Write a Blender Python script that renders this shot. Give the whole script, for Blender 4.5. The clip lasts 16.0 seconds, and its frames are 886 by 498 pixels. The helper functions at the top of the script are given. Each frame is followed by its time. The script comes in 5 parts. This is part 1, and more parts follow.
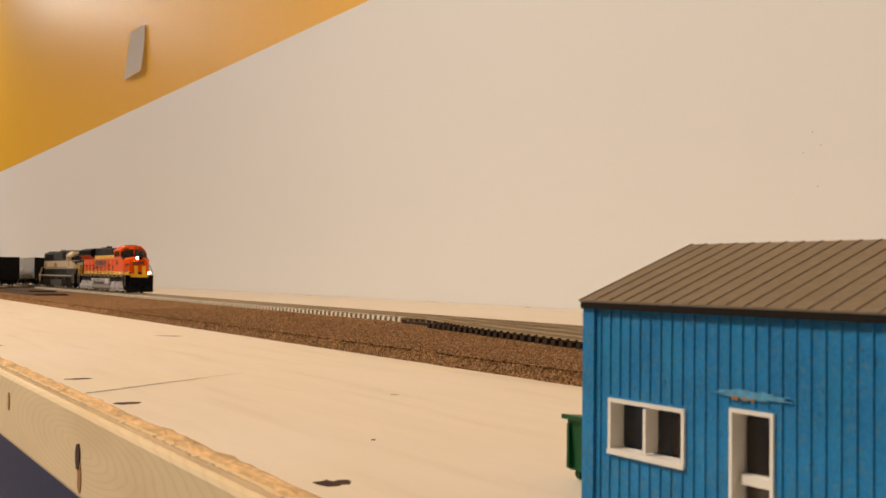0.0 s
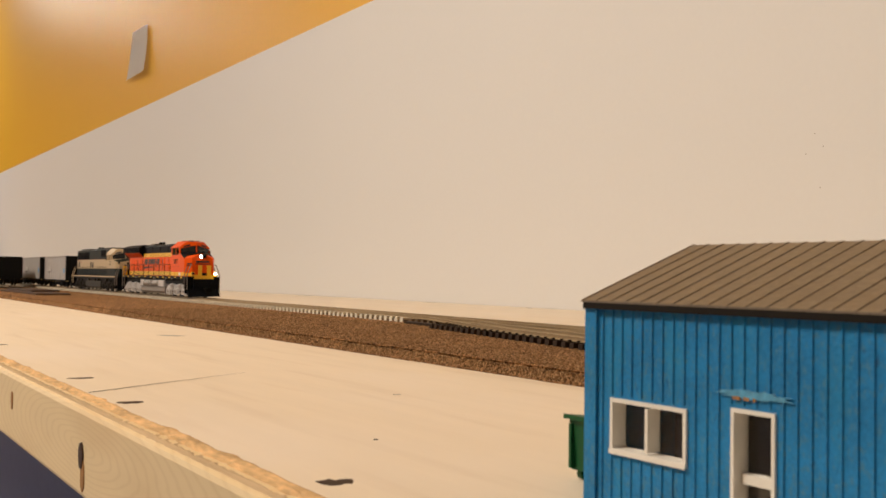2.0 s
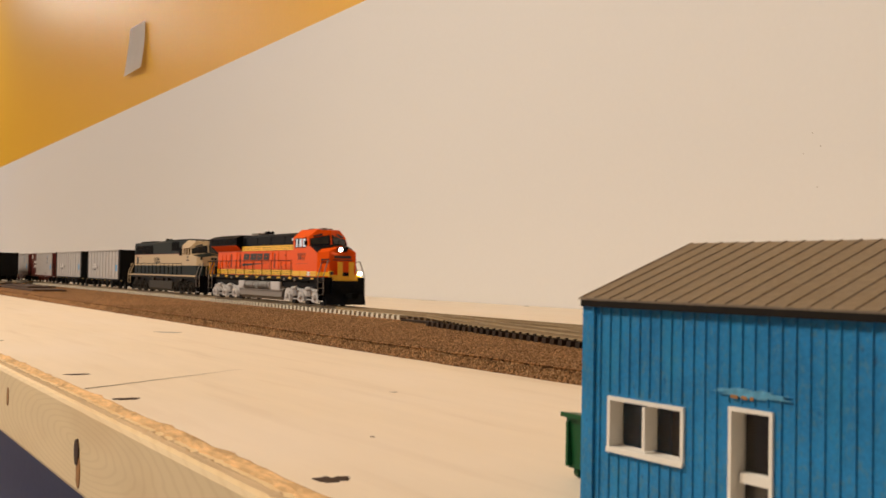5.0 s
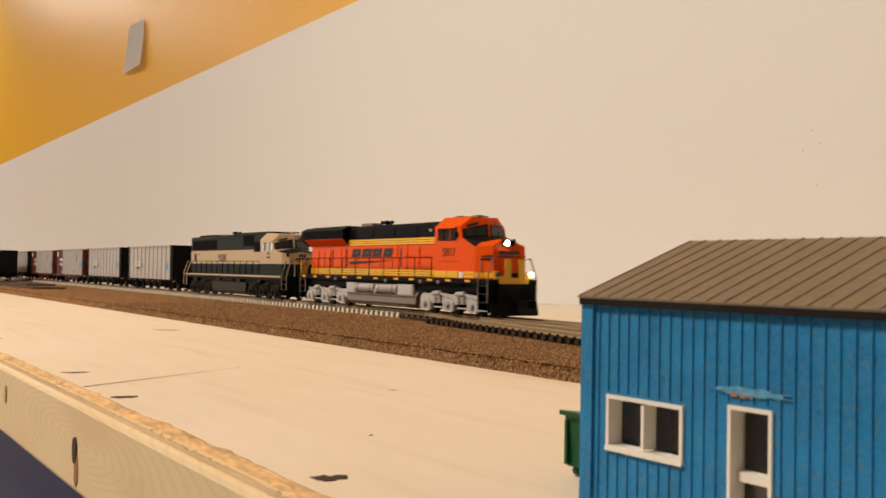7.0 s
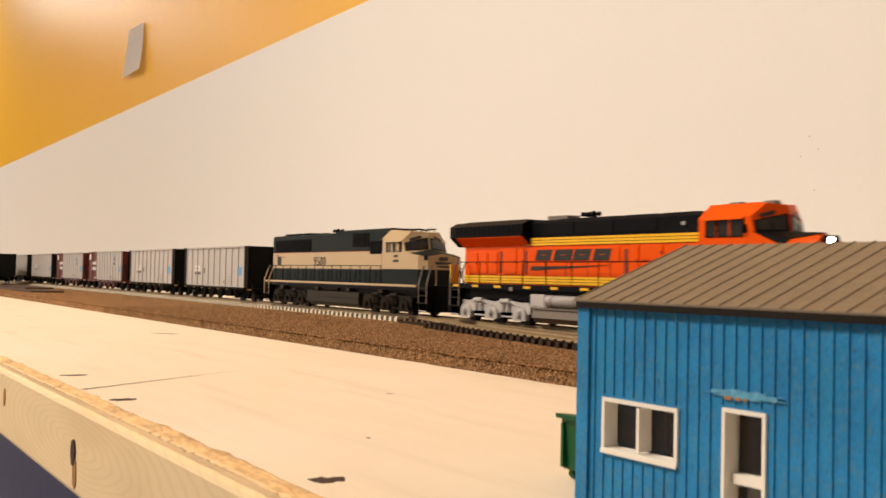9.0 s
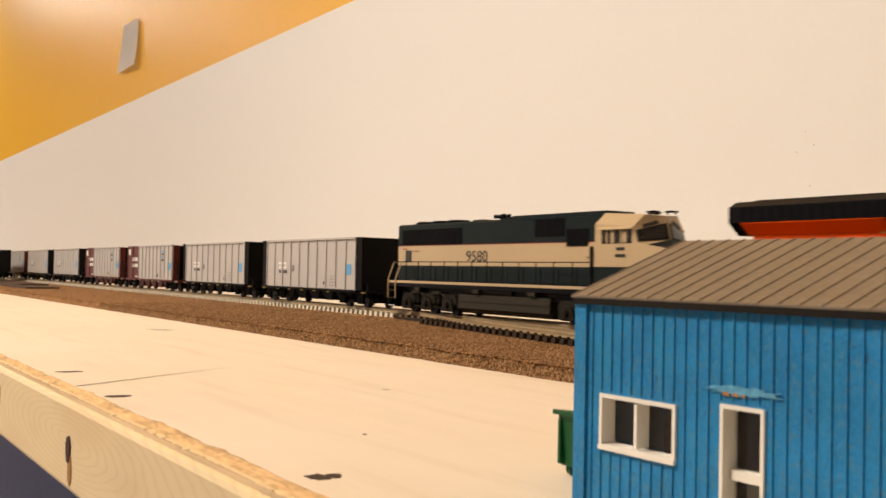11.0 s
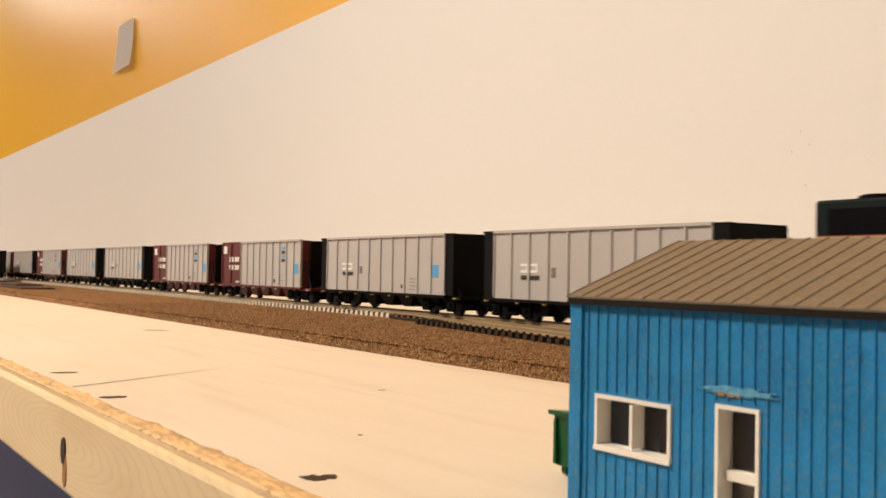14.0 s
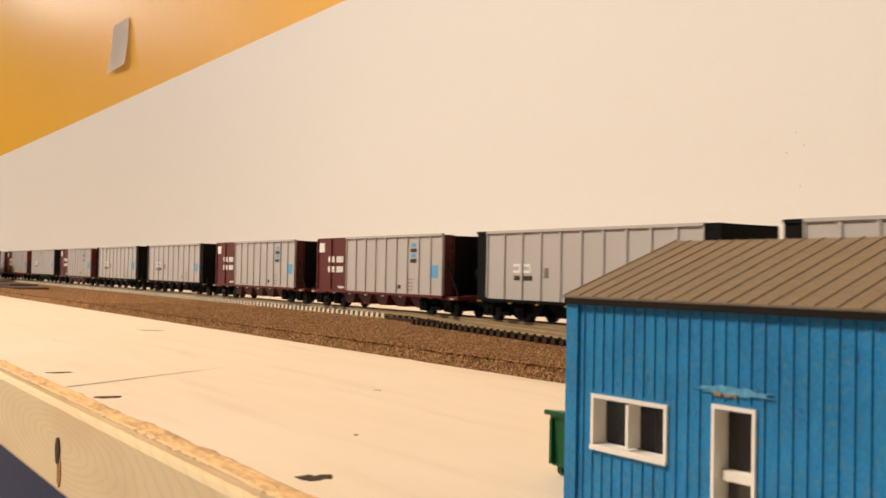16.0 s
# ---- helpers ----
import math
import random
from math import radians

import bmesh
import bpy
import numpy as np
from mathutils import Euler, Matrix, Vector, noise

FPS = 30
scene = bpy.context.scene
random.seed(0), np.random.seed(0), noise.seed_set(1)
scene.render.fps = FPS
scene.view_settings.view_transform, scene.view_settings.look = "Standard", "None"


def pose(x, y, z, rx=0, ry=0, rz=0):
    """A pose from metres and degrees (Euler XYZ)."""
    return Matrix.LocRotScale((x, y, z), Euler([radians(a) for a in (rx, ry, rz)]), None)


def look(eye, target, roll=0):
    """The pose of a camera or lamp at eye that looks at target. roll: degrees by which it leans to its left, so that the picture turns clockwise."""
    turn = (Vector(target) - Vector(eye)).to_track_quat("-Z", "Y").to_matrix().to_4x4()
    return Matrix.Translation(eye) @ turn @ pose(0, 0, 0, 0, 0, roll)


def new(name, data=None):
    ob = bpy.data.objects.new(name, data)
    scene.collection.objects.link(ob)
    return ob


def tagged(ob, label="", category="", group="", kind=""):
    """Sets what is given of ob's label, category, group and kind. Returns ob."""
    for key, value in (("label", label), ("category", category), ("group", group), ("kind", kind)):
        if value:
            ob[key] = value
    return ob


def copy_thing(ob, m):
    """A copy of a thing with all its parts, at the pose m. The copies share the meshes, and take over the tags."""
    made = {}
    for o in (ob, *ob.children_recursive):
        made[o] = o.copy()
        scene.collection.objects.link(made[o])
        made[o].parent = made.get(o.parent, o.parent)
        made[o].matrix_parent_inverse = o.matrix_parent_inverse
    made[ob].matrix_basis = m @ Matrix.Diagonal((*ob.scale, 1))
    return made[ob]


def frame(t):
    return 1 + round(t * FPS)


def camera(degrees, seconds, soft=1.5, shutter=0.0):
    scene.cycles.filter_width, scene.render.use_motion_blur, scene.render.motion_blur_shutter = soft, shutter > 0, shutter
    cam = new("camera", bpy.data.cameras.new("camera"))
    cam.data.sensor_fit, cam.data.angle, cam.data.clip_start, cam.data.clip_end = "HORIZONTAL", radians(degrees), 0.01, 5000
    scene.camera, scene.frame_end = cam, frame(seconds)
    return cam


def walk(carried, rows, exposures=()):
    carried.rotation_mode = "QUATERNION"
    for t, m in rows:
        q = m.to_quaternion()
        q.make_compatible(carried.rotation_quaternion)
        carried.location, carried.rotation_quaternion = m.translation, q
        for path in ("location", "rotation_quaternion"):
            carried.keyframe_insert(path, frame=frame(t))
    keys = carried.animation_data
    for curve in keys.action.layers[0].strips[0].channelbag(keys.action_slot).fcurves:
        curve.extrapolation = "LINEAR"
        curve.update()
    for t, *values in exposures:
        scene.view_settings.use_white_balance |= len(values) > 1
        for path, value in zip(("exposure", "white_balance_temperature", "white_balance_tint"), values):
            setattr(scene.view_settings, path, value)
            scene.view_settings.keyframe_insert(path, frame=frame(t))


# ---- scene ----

cam = camera(47.5, 16.0, soft=1.6, shutter=0.6)

cam.data.dof.use_dof, cam.data.dof.focus_distance, cam.data.dof.aperture_fstop = True, 0.48, 95


def aim(x, y, z, yaw, pitch, roll):
    return (Matrix.Translation((x, y, z)) @ Matrix.Rotation(radians(yaw), 4, "Z")
            @ Matrix.Rotation(radians(90 + pitch), 4, "X") @ Matrix.Rotation(radians(roll), 4, "Z"))


# seconds, eye, yaw to the left of the wall's normal, pitch, roll
PATH = [
    (0.0, 0.00004, -0.00003, 0.03586, 57.227, 1.513, 0.681),
    (0.5, 0.00031, -0.00008, 0.03604, 57.299, 1.446, 0.734),
    (1.0, 0.00039, -0.00027, 0.03597, 57.372, 1.465, 0.775),
    (1.5, 0.00038, -0.00025, 0.03597, 57.370, 1.523, 0.773),
    (2.0, 0.00041, -0.00041, 0.03574, 57.346, 1.549, 0.811),
    (2.5, 0.00014, -0.00035, 0.03567, 57.295, 1.495, 0.893),
    (3.0, 0.00041, -0.00057, 0.03567, 57.263, 1.477, 0.886),
    (3.5, 0.00010, -0.00037, 0.03566, 57.243, 1.505, 0.982),
    (4.0, 0.00003, -0.00030, 0.03564, 57.197, 1.509, 0.988),
    (6.5, -0.00011, -0.00018, 0.03558, 57.162, 1.275, 1.139),
    (7.0, -0.00040, 0.00023, 0.03571, 57.140, 1.289, 1.023),
    (7.5, 0.00144, -0.00036, 0.03495, 57.263, 1.507, 1.245),
    (8.0, 0.00087, -0.00047, 0.03534, 57.088, 1.550, 1.235),
    (8.5, 0.00110, -0.00071, 0.03538, 57.063, 1.607, 1.218),
    (9.0, 0.00070, -0.00026, 0.03546, 57.067, 1.568, 1.196),
    (11.5, -0.00006, 0.00006, 0.03547, 56.735, 1.305, 1.117),
    (12.0, 0.00008, -0.00000, 0.03549, 56.679, 1.290, 1.084),
    (12.5, -0.00003, 0.00029, 0.03548, 56.700, 1.275, 1.047),
    (13.0, 0.00020, -0.00027, 0.03532, 56.684, 1.297, 1.077),
    (13.5, 0.00022, -0.00015, 0.03534, 56.682, 1.310, 1.115),
    (14.0, -0.00007, 0.00022, 0.03556, 56.594, 1.336, 1.067),
    (14.5, -0.00010, -0.00014, 0.03545, 56.380, 1.347, 1.078),
    (15.0, 0.00004, -0.00001, 0.03550, 56.388, 1.370, 1.111),
    (15.5, -0.00027, 0.00034, 0.03550, 56.400, 1.366, 1.044),
    (16.0, -0.00033, 0.00018, 0.03545, 56.311, 1.367, 1.130),
]
EXPO = [(0.0, -0.31), (7.0, -0.22), (7.6, -0.04), (8.2, 0.08), (9.0, 0.08), (11.5, 0.06), (16.0, 0.04)]
walk(cam, [(r[0], aim(*r[1:])) for r in PATH], EXPO)

# ---- light ----
world = bpy.data.worlds.new("world")
scene.world = world
world.use_nodes = True
world.node_tree.nodes["Background"].inputs[0].default_value = (1.0, 0.85, 0.7, 1)
world.node_tree.nodes["Background"].inputs[1].default_value = 0.05


def area_lamp(name, m, sx, sy, watts, colour):
    data = bpy.data.lights.new(name, "AREA")
    data.shape, data.size, data.size_y, data.energy, data.color = "RECTANGLE", sx, sy, watts, colour
    ob = new(name, data)
    ob.matrix_world = m
    return ob


WARM = (1.0, 0.865, 0.705)
area_lamp("ceiling_lamp", look((-0.85, -1.0, 1.45), (-0.80, -0.45, 0)), 0.6, 0.4, 52, WARM)
area_lamp("ceiling_lamp", look((-3.3, -0.9, 1.45), (-3.3, -0.5, 0)), 0.5, 0.4, 17, WARM)
area_lamp("ceiling_lamp", look((-5.3, 0.0, 1.45), (-5.3, 0.1, 0)), 0.4, 0.4, 15, (1.0, 0.96, 0.92))
# Unseen lamp added inside the room to brighten the far-left wall; no window built.
area_lamp("window_light", look((-5.4, -1.7, 0.45), (-4.5, 0.73, 0.12)), 0.9, 0.7, 13, (1.0, 0.95, 0.90))


# ---- materials ----
def mat(name, colour, rough=0.6, metal=0.0, scale=400.0, vary=0.12, bump=0.0, big=25.0, coat=0.0, island=0.0, stretch=(1, 1, 1), spec=0.5):
    """Base colour with grain and larger mottling, both in the object's own space."""
    m = bpy.data.materials.new(name)
    m.use_nodes = True
    n, l = m.node_tree.nodes, m.node_tree.links
    b = n["Principled BSDF"]
    b.inputs["Roughness"].default_value, b.inputs["Metallic"].default_value = rough, metal
    b.inputs["Coat Weight"].default_value, b.inputs["Specular IOR Level"].default_value = coat, spec
    co = n.new("ShaderNodeTexCoord")
    mp = n.new("ShaderNodeMapping")
    mp.inputs["Scale"].default_value = stretch
    l.new(co.outputs["Object"], mp.inputs["Vector"])
    fine, wide = n.new("ShaderNodeTexNoise"), n.new("ShaderNodeTexNoise")
    fine.inputs["Scale"].default_value, wide.inputs["Scale"].default_value = scale, big
    fine.inputs["Detail"].default_value = 6
    for t in (fine, wide):
        l.new(mp.outputs[0], t.inputs["Vector"])
    add = n.new("ShaderNodeMath")
    add.operation = "ADD"
    l.new(fine.outputs["Fac"], add.inputs[0])
    l.new(wide.outputs["Fac"], add.inputs[1])
    rng = n.new("ShaderNodeMapRange")
    for i, v in ((1, 0.6), (2, 1.4), (3, 1 - vary), (4, 1 + vary)):
        rng.inputs[i].default_value = v
    l.new(add.outputs[0], rng.inputs[0])
    last = rng.outputs[0]
    if island:
        info = n.new("ShaderNodeObjectInfo")
        r2 = n.new("ShaderNodeMapRange")
        r2.inputs[3].default_value, r2.inputs[4].default_value = 1 - island, 1 + island
        l.new(info.outputs["Random"], r2.inputs[0])
        mul = n.new("ShaderNodeMath")
        mul.operation = "MULTIPLY"
        l.new(last, mul.inputs[0])
        l.new(r2.outputs[0], mul.inputs[1])
        last = mul.outputs[0]
    mix = n.new("ShaderNodeVectorMath")
    mix.operation = "SCALE"
    mix.inputs[0].default_value = colour
    l.new(last, mix.inputs["Scale"])
    l.new(mix.outputs[0], b.inputs["Base Color"])
    if bump:
        bp = n.new("ShaderNodeBump")
        bp.inputs["Strength"].default_value, bp.inputs["Distance"].default_value = bump, 0.0006
        l.new(fine.outputs["Fac"], bp.inputs["Height"])
        l.new(bp.outputs[0], b.inputs["Normal"])
    return m


def glow(name, colour, strength):
    m = bpy.data.materials.new(name)
    m.use_nodes = True
    b = m.node_tree.nodes["Principled BSDF"]
    b.inputs["Base Color"].default_value = (*colour, 1)
    b.inputs["Emission Color"].default_value, b.inputs["Emission Strength"].default_value = (*colour, 1), strength
    return m


def tint_over(m, fac_socket, colour, amount):
    """Mixes a colour over the material's base by a factor."""
    n, l = m.node_tree.nodes, m.node_tree.links
    base = n["Principled BSDF"].inputs["Base Color"]
    mx = n.new("ShaderNodeMix")
    mx.data_type = "RGBA"
    k = n.new("ShaderNodeMath")
    k.operation, k.use_clamp = "MULTIPLY", True
    k.inputs[1].default_value = amount
    l.new(fac_socket, k.inputs[0])
    l.new(k.outputs[0], mx.inputs[0])
    l.new(base.links[0].from_socket, mx.inputs[6])
    mx.inputs[7].default_value = (*colour, 1)
    l.new(mx.outputs[2], base)


def flecks(m, colour, scale, low, high, amount, stretch=(1, 1, 1)):
    """Irregular specks or streaks of a second colour."""
    n, l = m.node_tree.nodes, m.node_tree.links
    co, mp, t, r = n.new("ShaderNodeTexCoord"), n.new("ShaderNodeMapping"), n.new("ShaderNodeTexNoise"), n.new("ShaderNodeMapRange")
    mp.inputs["Scale"].default_value = stretch
    t.inputs["Scale"].default_value, t.inputs["Detail"].default_value = scale, 4
    r.inputs[1].default_value, r.inputs[2].default_value = low, high
    l.new(co.outputs["Object"], mp.inputs["Vector"])
    l.new(mp.outputs[0], t.inputs["Vector"])
    l.new(t.outputs["Fac"], r.inputs[0])
    tint_over(m, r.outputs[0], colour, amount)
    return m


def pine():
    """Pale pine with growth rings that bow round the large knot."""
    m = mat("pine", (0.82, 0.63, 0.37), 0.5, scale=60, vary=0.07, bump=0.08, big=9, stretch=(0.35, 1, 1))
    n, l = m.node_tree.nodes, m.node_tree.links
    co = n.new("ShaderNodeTexCoord")
    mp = n.new("ShaderNodeMapping")
    mp.inputs["Scale"].default_value = (0.16, 1.0, 1.0)
    mp.inputs["Location"].default_value = (-0.1160, 0.286, 0.0108)
    wv = n.new("ShaderNodeTexWave")
    wv.wave_type, wv.rings_direction = "RINGS", "SPHERICAL"
    wv.inputs["Scale"].default_value, wv.inputs["Distortion"].default_value = 240, 5.0
    wv.inputs["Detail"].default_value, wv.inputs["Detail Scale"].default_value = 2, 0.6
    l.new(co.outputs["Object"], mp.inputs["Vector"])
    l.new(mp.outputs[0], wv.inputs["Vector"])
    r = n.new("ShaderNodeMapRange")
    r.inputs[1].default_value, r.inputs[2].default_value = 0.62, 1.0
    l.new(wv.outputs["Fac"], r.inputs[0])
    tint_over(m, r.outputs[0], (0.60, 0.40, 0.18), 0.20)
    return flecks(m, (0.62, 0.38, 0.16), 22, 0.55, 0.75, 0.5, (0.4, 1, 1.4))


def cork():
    m = mat("cork", (0.23, 0.132, 0.064), 0.95, scale=2200, vary=0.35, bump=1.0, big=60, spec=0.1)
    n, l = m.node_tree.nodes, m.node_tree.links
    co = n.new("ShaderNodeTexCoord")
    vo = n.new("ShaderNodeTexVoronoi")
    vo.inputs["Scale"].default_value = 1150
    l.new(co.outputs["Object"], vo.inputs["Vector"])
    rp = n.new("ShaderNodeValToRGB")
    e = rp.color_ramp.elements
    e[0].color, e[1].color = (0.16, 0.12, 0.10, 1), (2.3, 2.1, 1.9, 1)
    e[0].position, e[1].position = 0.12, 0.9
    sep = n.new("ShaderNodeSeparateColor")
    l.new(vo.outputs["Color"], sep.inputs[0])
    l.new(sep.outputs[0], rp.inputs[0])
    mx = n.new("ShaderNodeMix")
    mx.data_type, mx.blend_type, mx.clamp_result = "RGBA", "MULTIPLY", False
    mx.inputs[0].default_value = 0.75
    old = n["Principled BSDF"].inputs["Base Color"].links[0].from_socket
    l.new(old, mx.inputs[6])
    l.new(rp.outputs[0], mx.inputs[7])
    l.new(mx.outputs[2], n["Principled BSDF"].inputs["Base Color"])
    return m


def clear_glass():
    m = bpy.data.materials.new("clear_plastic")
    m.use_nodes = True
    b = m.node_tree.nodes["Principled BSDF"]
    b.inputs["Base Color"].default_value = (0.8, 0.8, 0.78, 1)
    b.inputs["Roughness"].default_value, b.inputs["Transmission Weight"].default_value = 0.06, 1.0
    b.inputs["IOR"].default_value = 1.45
    return m


WALL_WHITE = mat("white_wall_paint", (0.745, 0.725, 0.705), 0.55, scale=180, vary=0.012, bump=0.05, big=1.5)
WALL_YELLOW = mat("yellow_wall_paint", (0.76, 0.41, 0.022), 0.42, scale=180, vary=0.03, bump=0.06, big=2)
CEILING = mat("ceiling_paint", (0.8, 0.78, 0.74), 0.8, scale=90, vary=0.03, bump=0.2)
CARPET = mat("blue_grey_carpet", (0.17, 0.19, 0.33), 0.95, scale=500, vary=0.25, bump=0.6, big=6)
PLY = mat("plywood_face", (0.82, 0.70, 0.55), 0.6, scale=120, vary=0.05, bump=0.08, big=7, stretch=(0.12, 1, 1))
PLY_CORE = mat("grey_tan_plywood_core", (0.56, 0.41, 0.25), 0.85, scale=900, vary=0.22, bump=0.7, big=200, stretch=(0.12, 1, 1))
PLY_EDGE = mat("splintered_plywood_edge", (0.66, 0.42, 0.20), 0.85, scale=900, vary=0.5, bump=1.0, big=200, stretch=(0.3, 1, 1))
PINE = pine()
KNOT = mat("dark_knot", (0.05, 0.022, 0.01), 0.7, scale=600, vary=0.4)
KNOT_RIM = mat("amber_knot", (0.36, 0.17, 0.05), 0.6, scale=600, vary=0.3)
GOUGE = mat("dark_gouge", (0.045, 0.022, 0.01), 0.95, scale=900, vary=0.5)
GREY_MARK = mat("grey_filler", (0.42, 0.38, 0.33), 0.8, scale=900, vary=0.2)
TRUCK_DARK = mat("dark_truck_paint", (0.018, 0.014, 0.010), 0.6, scale=900, vary=0.35, spec=0.12)
TANK_DARK = mat("brown_grey_tank_paint", (0.028, 0.022, 0.015), 0.5, scale=900, vary=0.25, spec=0.15)
UNDER = mat("blue_grey_panel", (0.21, 0.22, 0.31), 0.8, scale=120, vary=0.06)
flecks(PLY, (0.58, 0.44, 0.30), 90, 0.56, 0.74, 0.32, (0.10, 1, 1))
flecks(PLY, (0.86, 0.76, 0.66), 14, 0.5, 0.7, 0.4, (0.5, 1, 1))
CORK = cork()


def granule():
    """Cork crumbs, each of its own brown."""
    m = mat("cork_granules", (0.2, 0.12, 0.06), 0.9, scale=3000, vary=0.2, spec=0.15)
    n, l = m.node_tree.nodes, m.node_tree.links
    geo, rp = n.new("ShaderNodeNewGeometry"), n.new("ShaderNodeValToRGB")
    rp.color_ramp.elements[0].color, rp.color_ramp.elements[1].color = (0.062, 0.030, 0.013, 1), (0.50, 0.32, 0.16, 1)
    for p, c in ((0.3, (0.17, 0.092, 0.041, 1)), (0.75, (0.29, 0.165, 0.078, 1))):
        rp.color_ramp.elements.new(p).color = c
    l.new(geo.outputs["Random Per Island"], rp.inputs[0])
    l.new(rp.outputs[0], n["Principled BSDF"].inputs["Base Color"])
    return m


GRANULE = granule()
RAIL = mat("nickel_rail", (0.36, 0.26, 0.145), 0.45, 0.25, scale=300, vary=0.15)
CONCRETE = mat("concrete_tie", (0.64, 0.58, 0.46), 0.8, scale=900, vary=0.15, island=0.08)
TIE_BROWN = mat("dark_brown_tie", (0.032, 0.018, 0.010), 0.7, scale=900, vary=0.3, island=0.25, spec=0.25)
TIE_TAN = mat("weathered_tan_tie", (0.14, 0.088, 0.048), 0.7, scale=900, vary=0.25, island=0.15)
BLUE = mat("blue_siding", (0.013, 0.185, 0.43), 0.5, scale=1500, vary=0.25, bump=0.3, big=120, spec=0.3)
BLUE_PALE = mat("scuffed_glue_blue", (0.10, 0.34, 0.54), 0.35, scale=900, vary=0.4, bump=0.6, big=300)
ROOF = mat("brown_grey_roof", (0.195, 0.146, 0.099), 0.55, scale=900, vary=0.12, bump=0.15, big=60)
flecks(BLUE, (0.10, 0.21, 0.24), 1500, 0.52, 0.70, 0.5, (1, 1, 0.6))
flecks(BLUE, (0.004, 0.05, 0.16), 1100, 0.64, 0.74, 0.6, (1, 1, 0.5))
flecks(BLUE, (0.02, 0.24, 0.46), 160, 0.5, 0.7, 0.5, (1, 1, 0.35))
flecks(ROOF, (0.27, 0.215, 0.15), 900, 0.5, 0.72, 0.4)
flecks(ROOF, (0.30, 0.245, 0.17), 2600, 0.62, 0.72, 0.6)
ROOF_DARK = mat("dark_roof_edge", (0.014, 0.011, 0.009), 0.8, scale=900, vary=0.2, spec=0.15)
WHITE_TRIM = mat("white_plastic_trim", (0.80, 0.76, 0.69), 0.4, scale=900, vary=0.04)
# Strong brown mottle stands in for blurred reflections in the shed's panes.
INSIDE = mat("brown_reflection_interior", (0.040, 0.023, 0.012), 0.4, scale=160, vary=0.85, big=110)
GREEN = mat("green_dumpster_plastic", (0.005, 0.075, 0.022), 0.45, scale=900, vary=0.1, spec=0.3)
BLACK = mat("black_plastic", (0.004, 0.004, 0.004), 0.75, scale=900, vary=0.3, spec=0.05)
ORANGE = mat("orange_loco_paint", (0.80, 0.088, 0.002), 0.38, scale=700, vary=0.05, spec=0.13)
YELLOW = mat("yellow_loco_paint", (0.85, 0.46, 0.008), 0.4, scale=700, vary=0.04)
LBLACK = mat("black_loco_paint", (0.0035, 0.004, 0.006), 0.5, scale=700, vary=0.15, spec=0.08)
SILVER = mat("silver_truck_paint", (0.52, 0.495, 0.48), 0.38, 0.15, scale=900, vary=0.1)
TANK = mat("grey_tank_paint", (0.19, 0.16, 0.135), 0.5, scale=900, vary=0.15)
CREAM = mat("cream_loco_paint", (0.50, 0.37, 0.22), 0.4, scale=700, vary=0.05, spec=0.3)
DGREEN = mat("dark_green_loco_paint", (0.007, 0.0135, 0.0145), 0.5, scale=700, vary=0.12, spec=0.12)
RED = mat("red_pinstripe", (0.22, 0.03, 0.015), 0.5)
GRILLE = mat("black_grille", (0.003, 0.003, 0.004), 0.7, scale=1500, vary=0.4, bump=0.4, spec=0.06)
GLASS_DARK = mat("dark_glazing", (0.02, 0.018, 0.016), 0.08, scale=200, vary=0.5)
CAR_GREY = mat("grey_hopper_paint", (0.47, 0.44, 0.42), 0.5, scale=700, vary=0.04)
CAR_RED = mat("oxide_red_hopper_paint", (0.10, 0.013, 0.010), 0.5, scale=700, vary=0.15, spec=0.3)
CAR_BLACK = mat("black_hopper_paint", (0.004, 0.0036, 0.0036), 0.65, scale=700, vary=0.25, spec=0.12)
LETTER_WHITE = mat("white_lettering", (0.82, 0.80, 0.76), 0.5)
LETTER_DARK = mat("dark_lettering", (0.018, 0.016, 0.015), 0.5)
LETTER_BLUE = mat("blue_label", (0.10, 0.36, 0.66), 0.5)
STEEL = mat("bright_steel_step", (0.7, 0.68, 0.64), 0.3, 0.6)
WHEEL = mat("dark_steel_wheel", (0.015, 0.012, 0.010), 0.5, 0.3, spec=0.3)
PAPER = mat("white_paper", (0.86, 0.84, 0.82), 0.7, scale=300, vary=0.02)
BROWN_WOOD = mat("dark_brown_strip", (0.055, 0.026, 0.015), 0.7, scale=300, vary=0.3)
BRACKET = mat("dull_yellow_bracket", (0.40, 0.28, 0.07), 0.5)
HEADLIGHT = glow("lit_headlight", (1.0, 0.93, 0.8), 25)
CLEAR = clear_glass()


# ---- mesh helpers ----
def box(bm, x0, x1, y0, y1, z0, z1, bevel=0.0):
    v = bmesh.ops.create_cube(bm, size=1)["verts"]
    for p in v:
        p.co = Vector(((x0 + x1) / 2 + p.co.x * (x1 - x0), (y0 + y1) / 2 + p.co.y * (y1 - y0), (z0 + z1) / 2 + p.co.z * (z1 - z0)))
    if bevel:
        edges = list({e for p in v for e in p.link_edges})
        bmesh.ops.bevel(bm, geom=edges, offset=bevel, segments=2, affect="EDGES", profile=0.5)


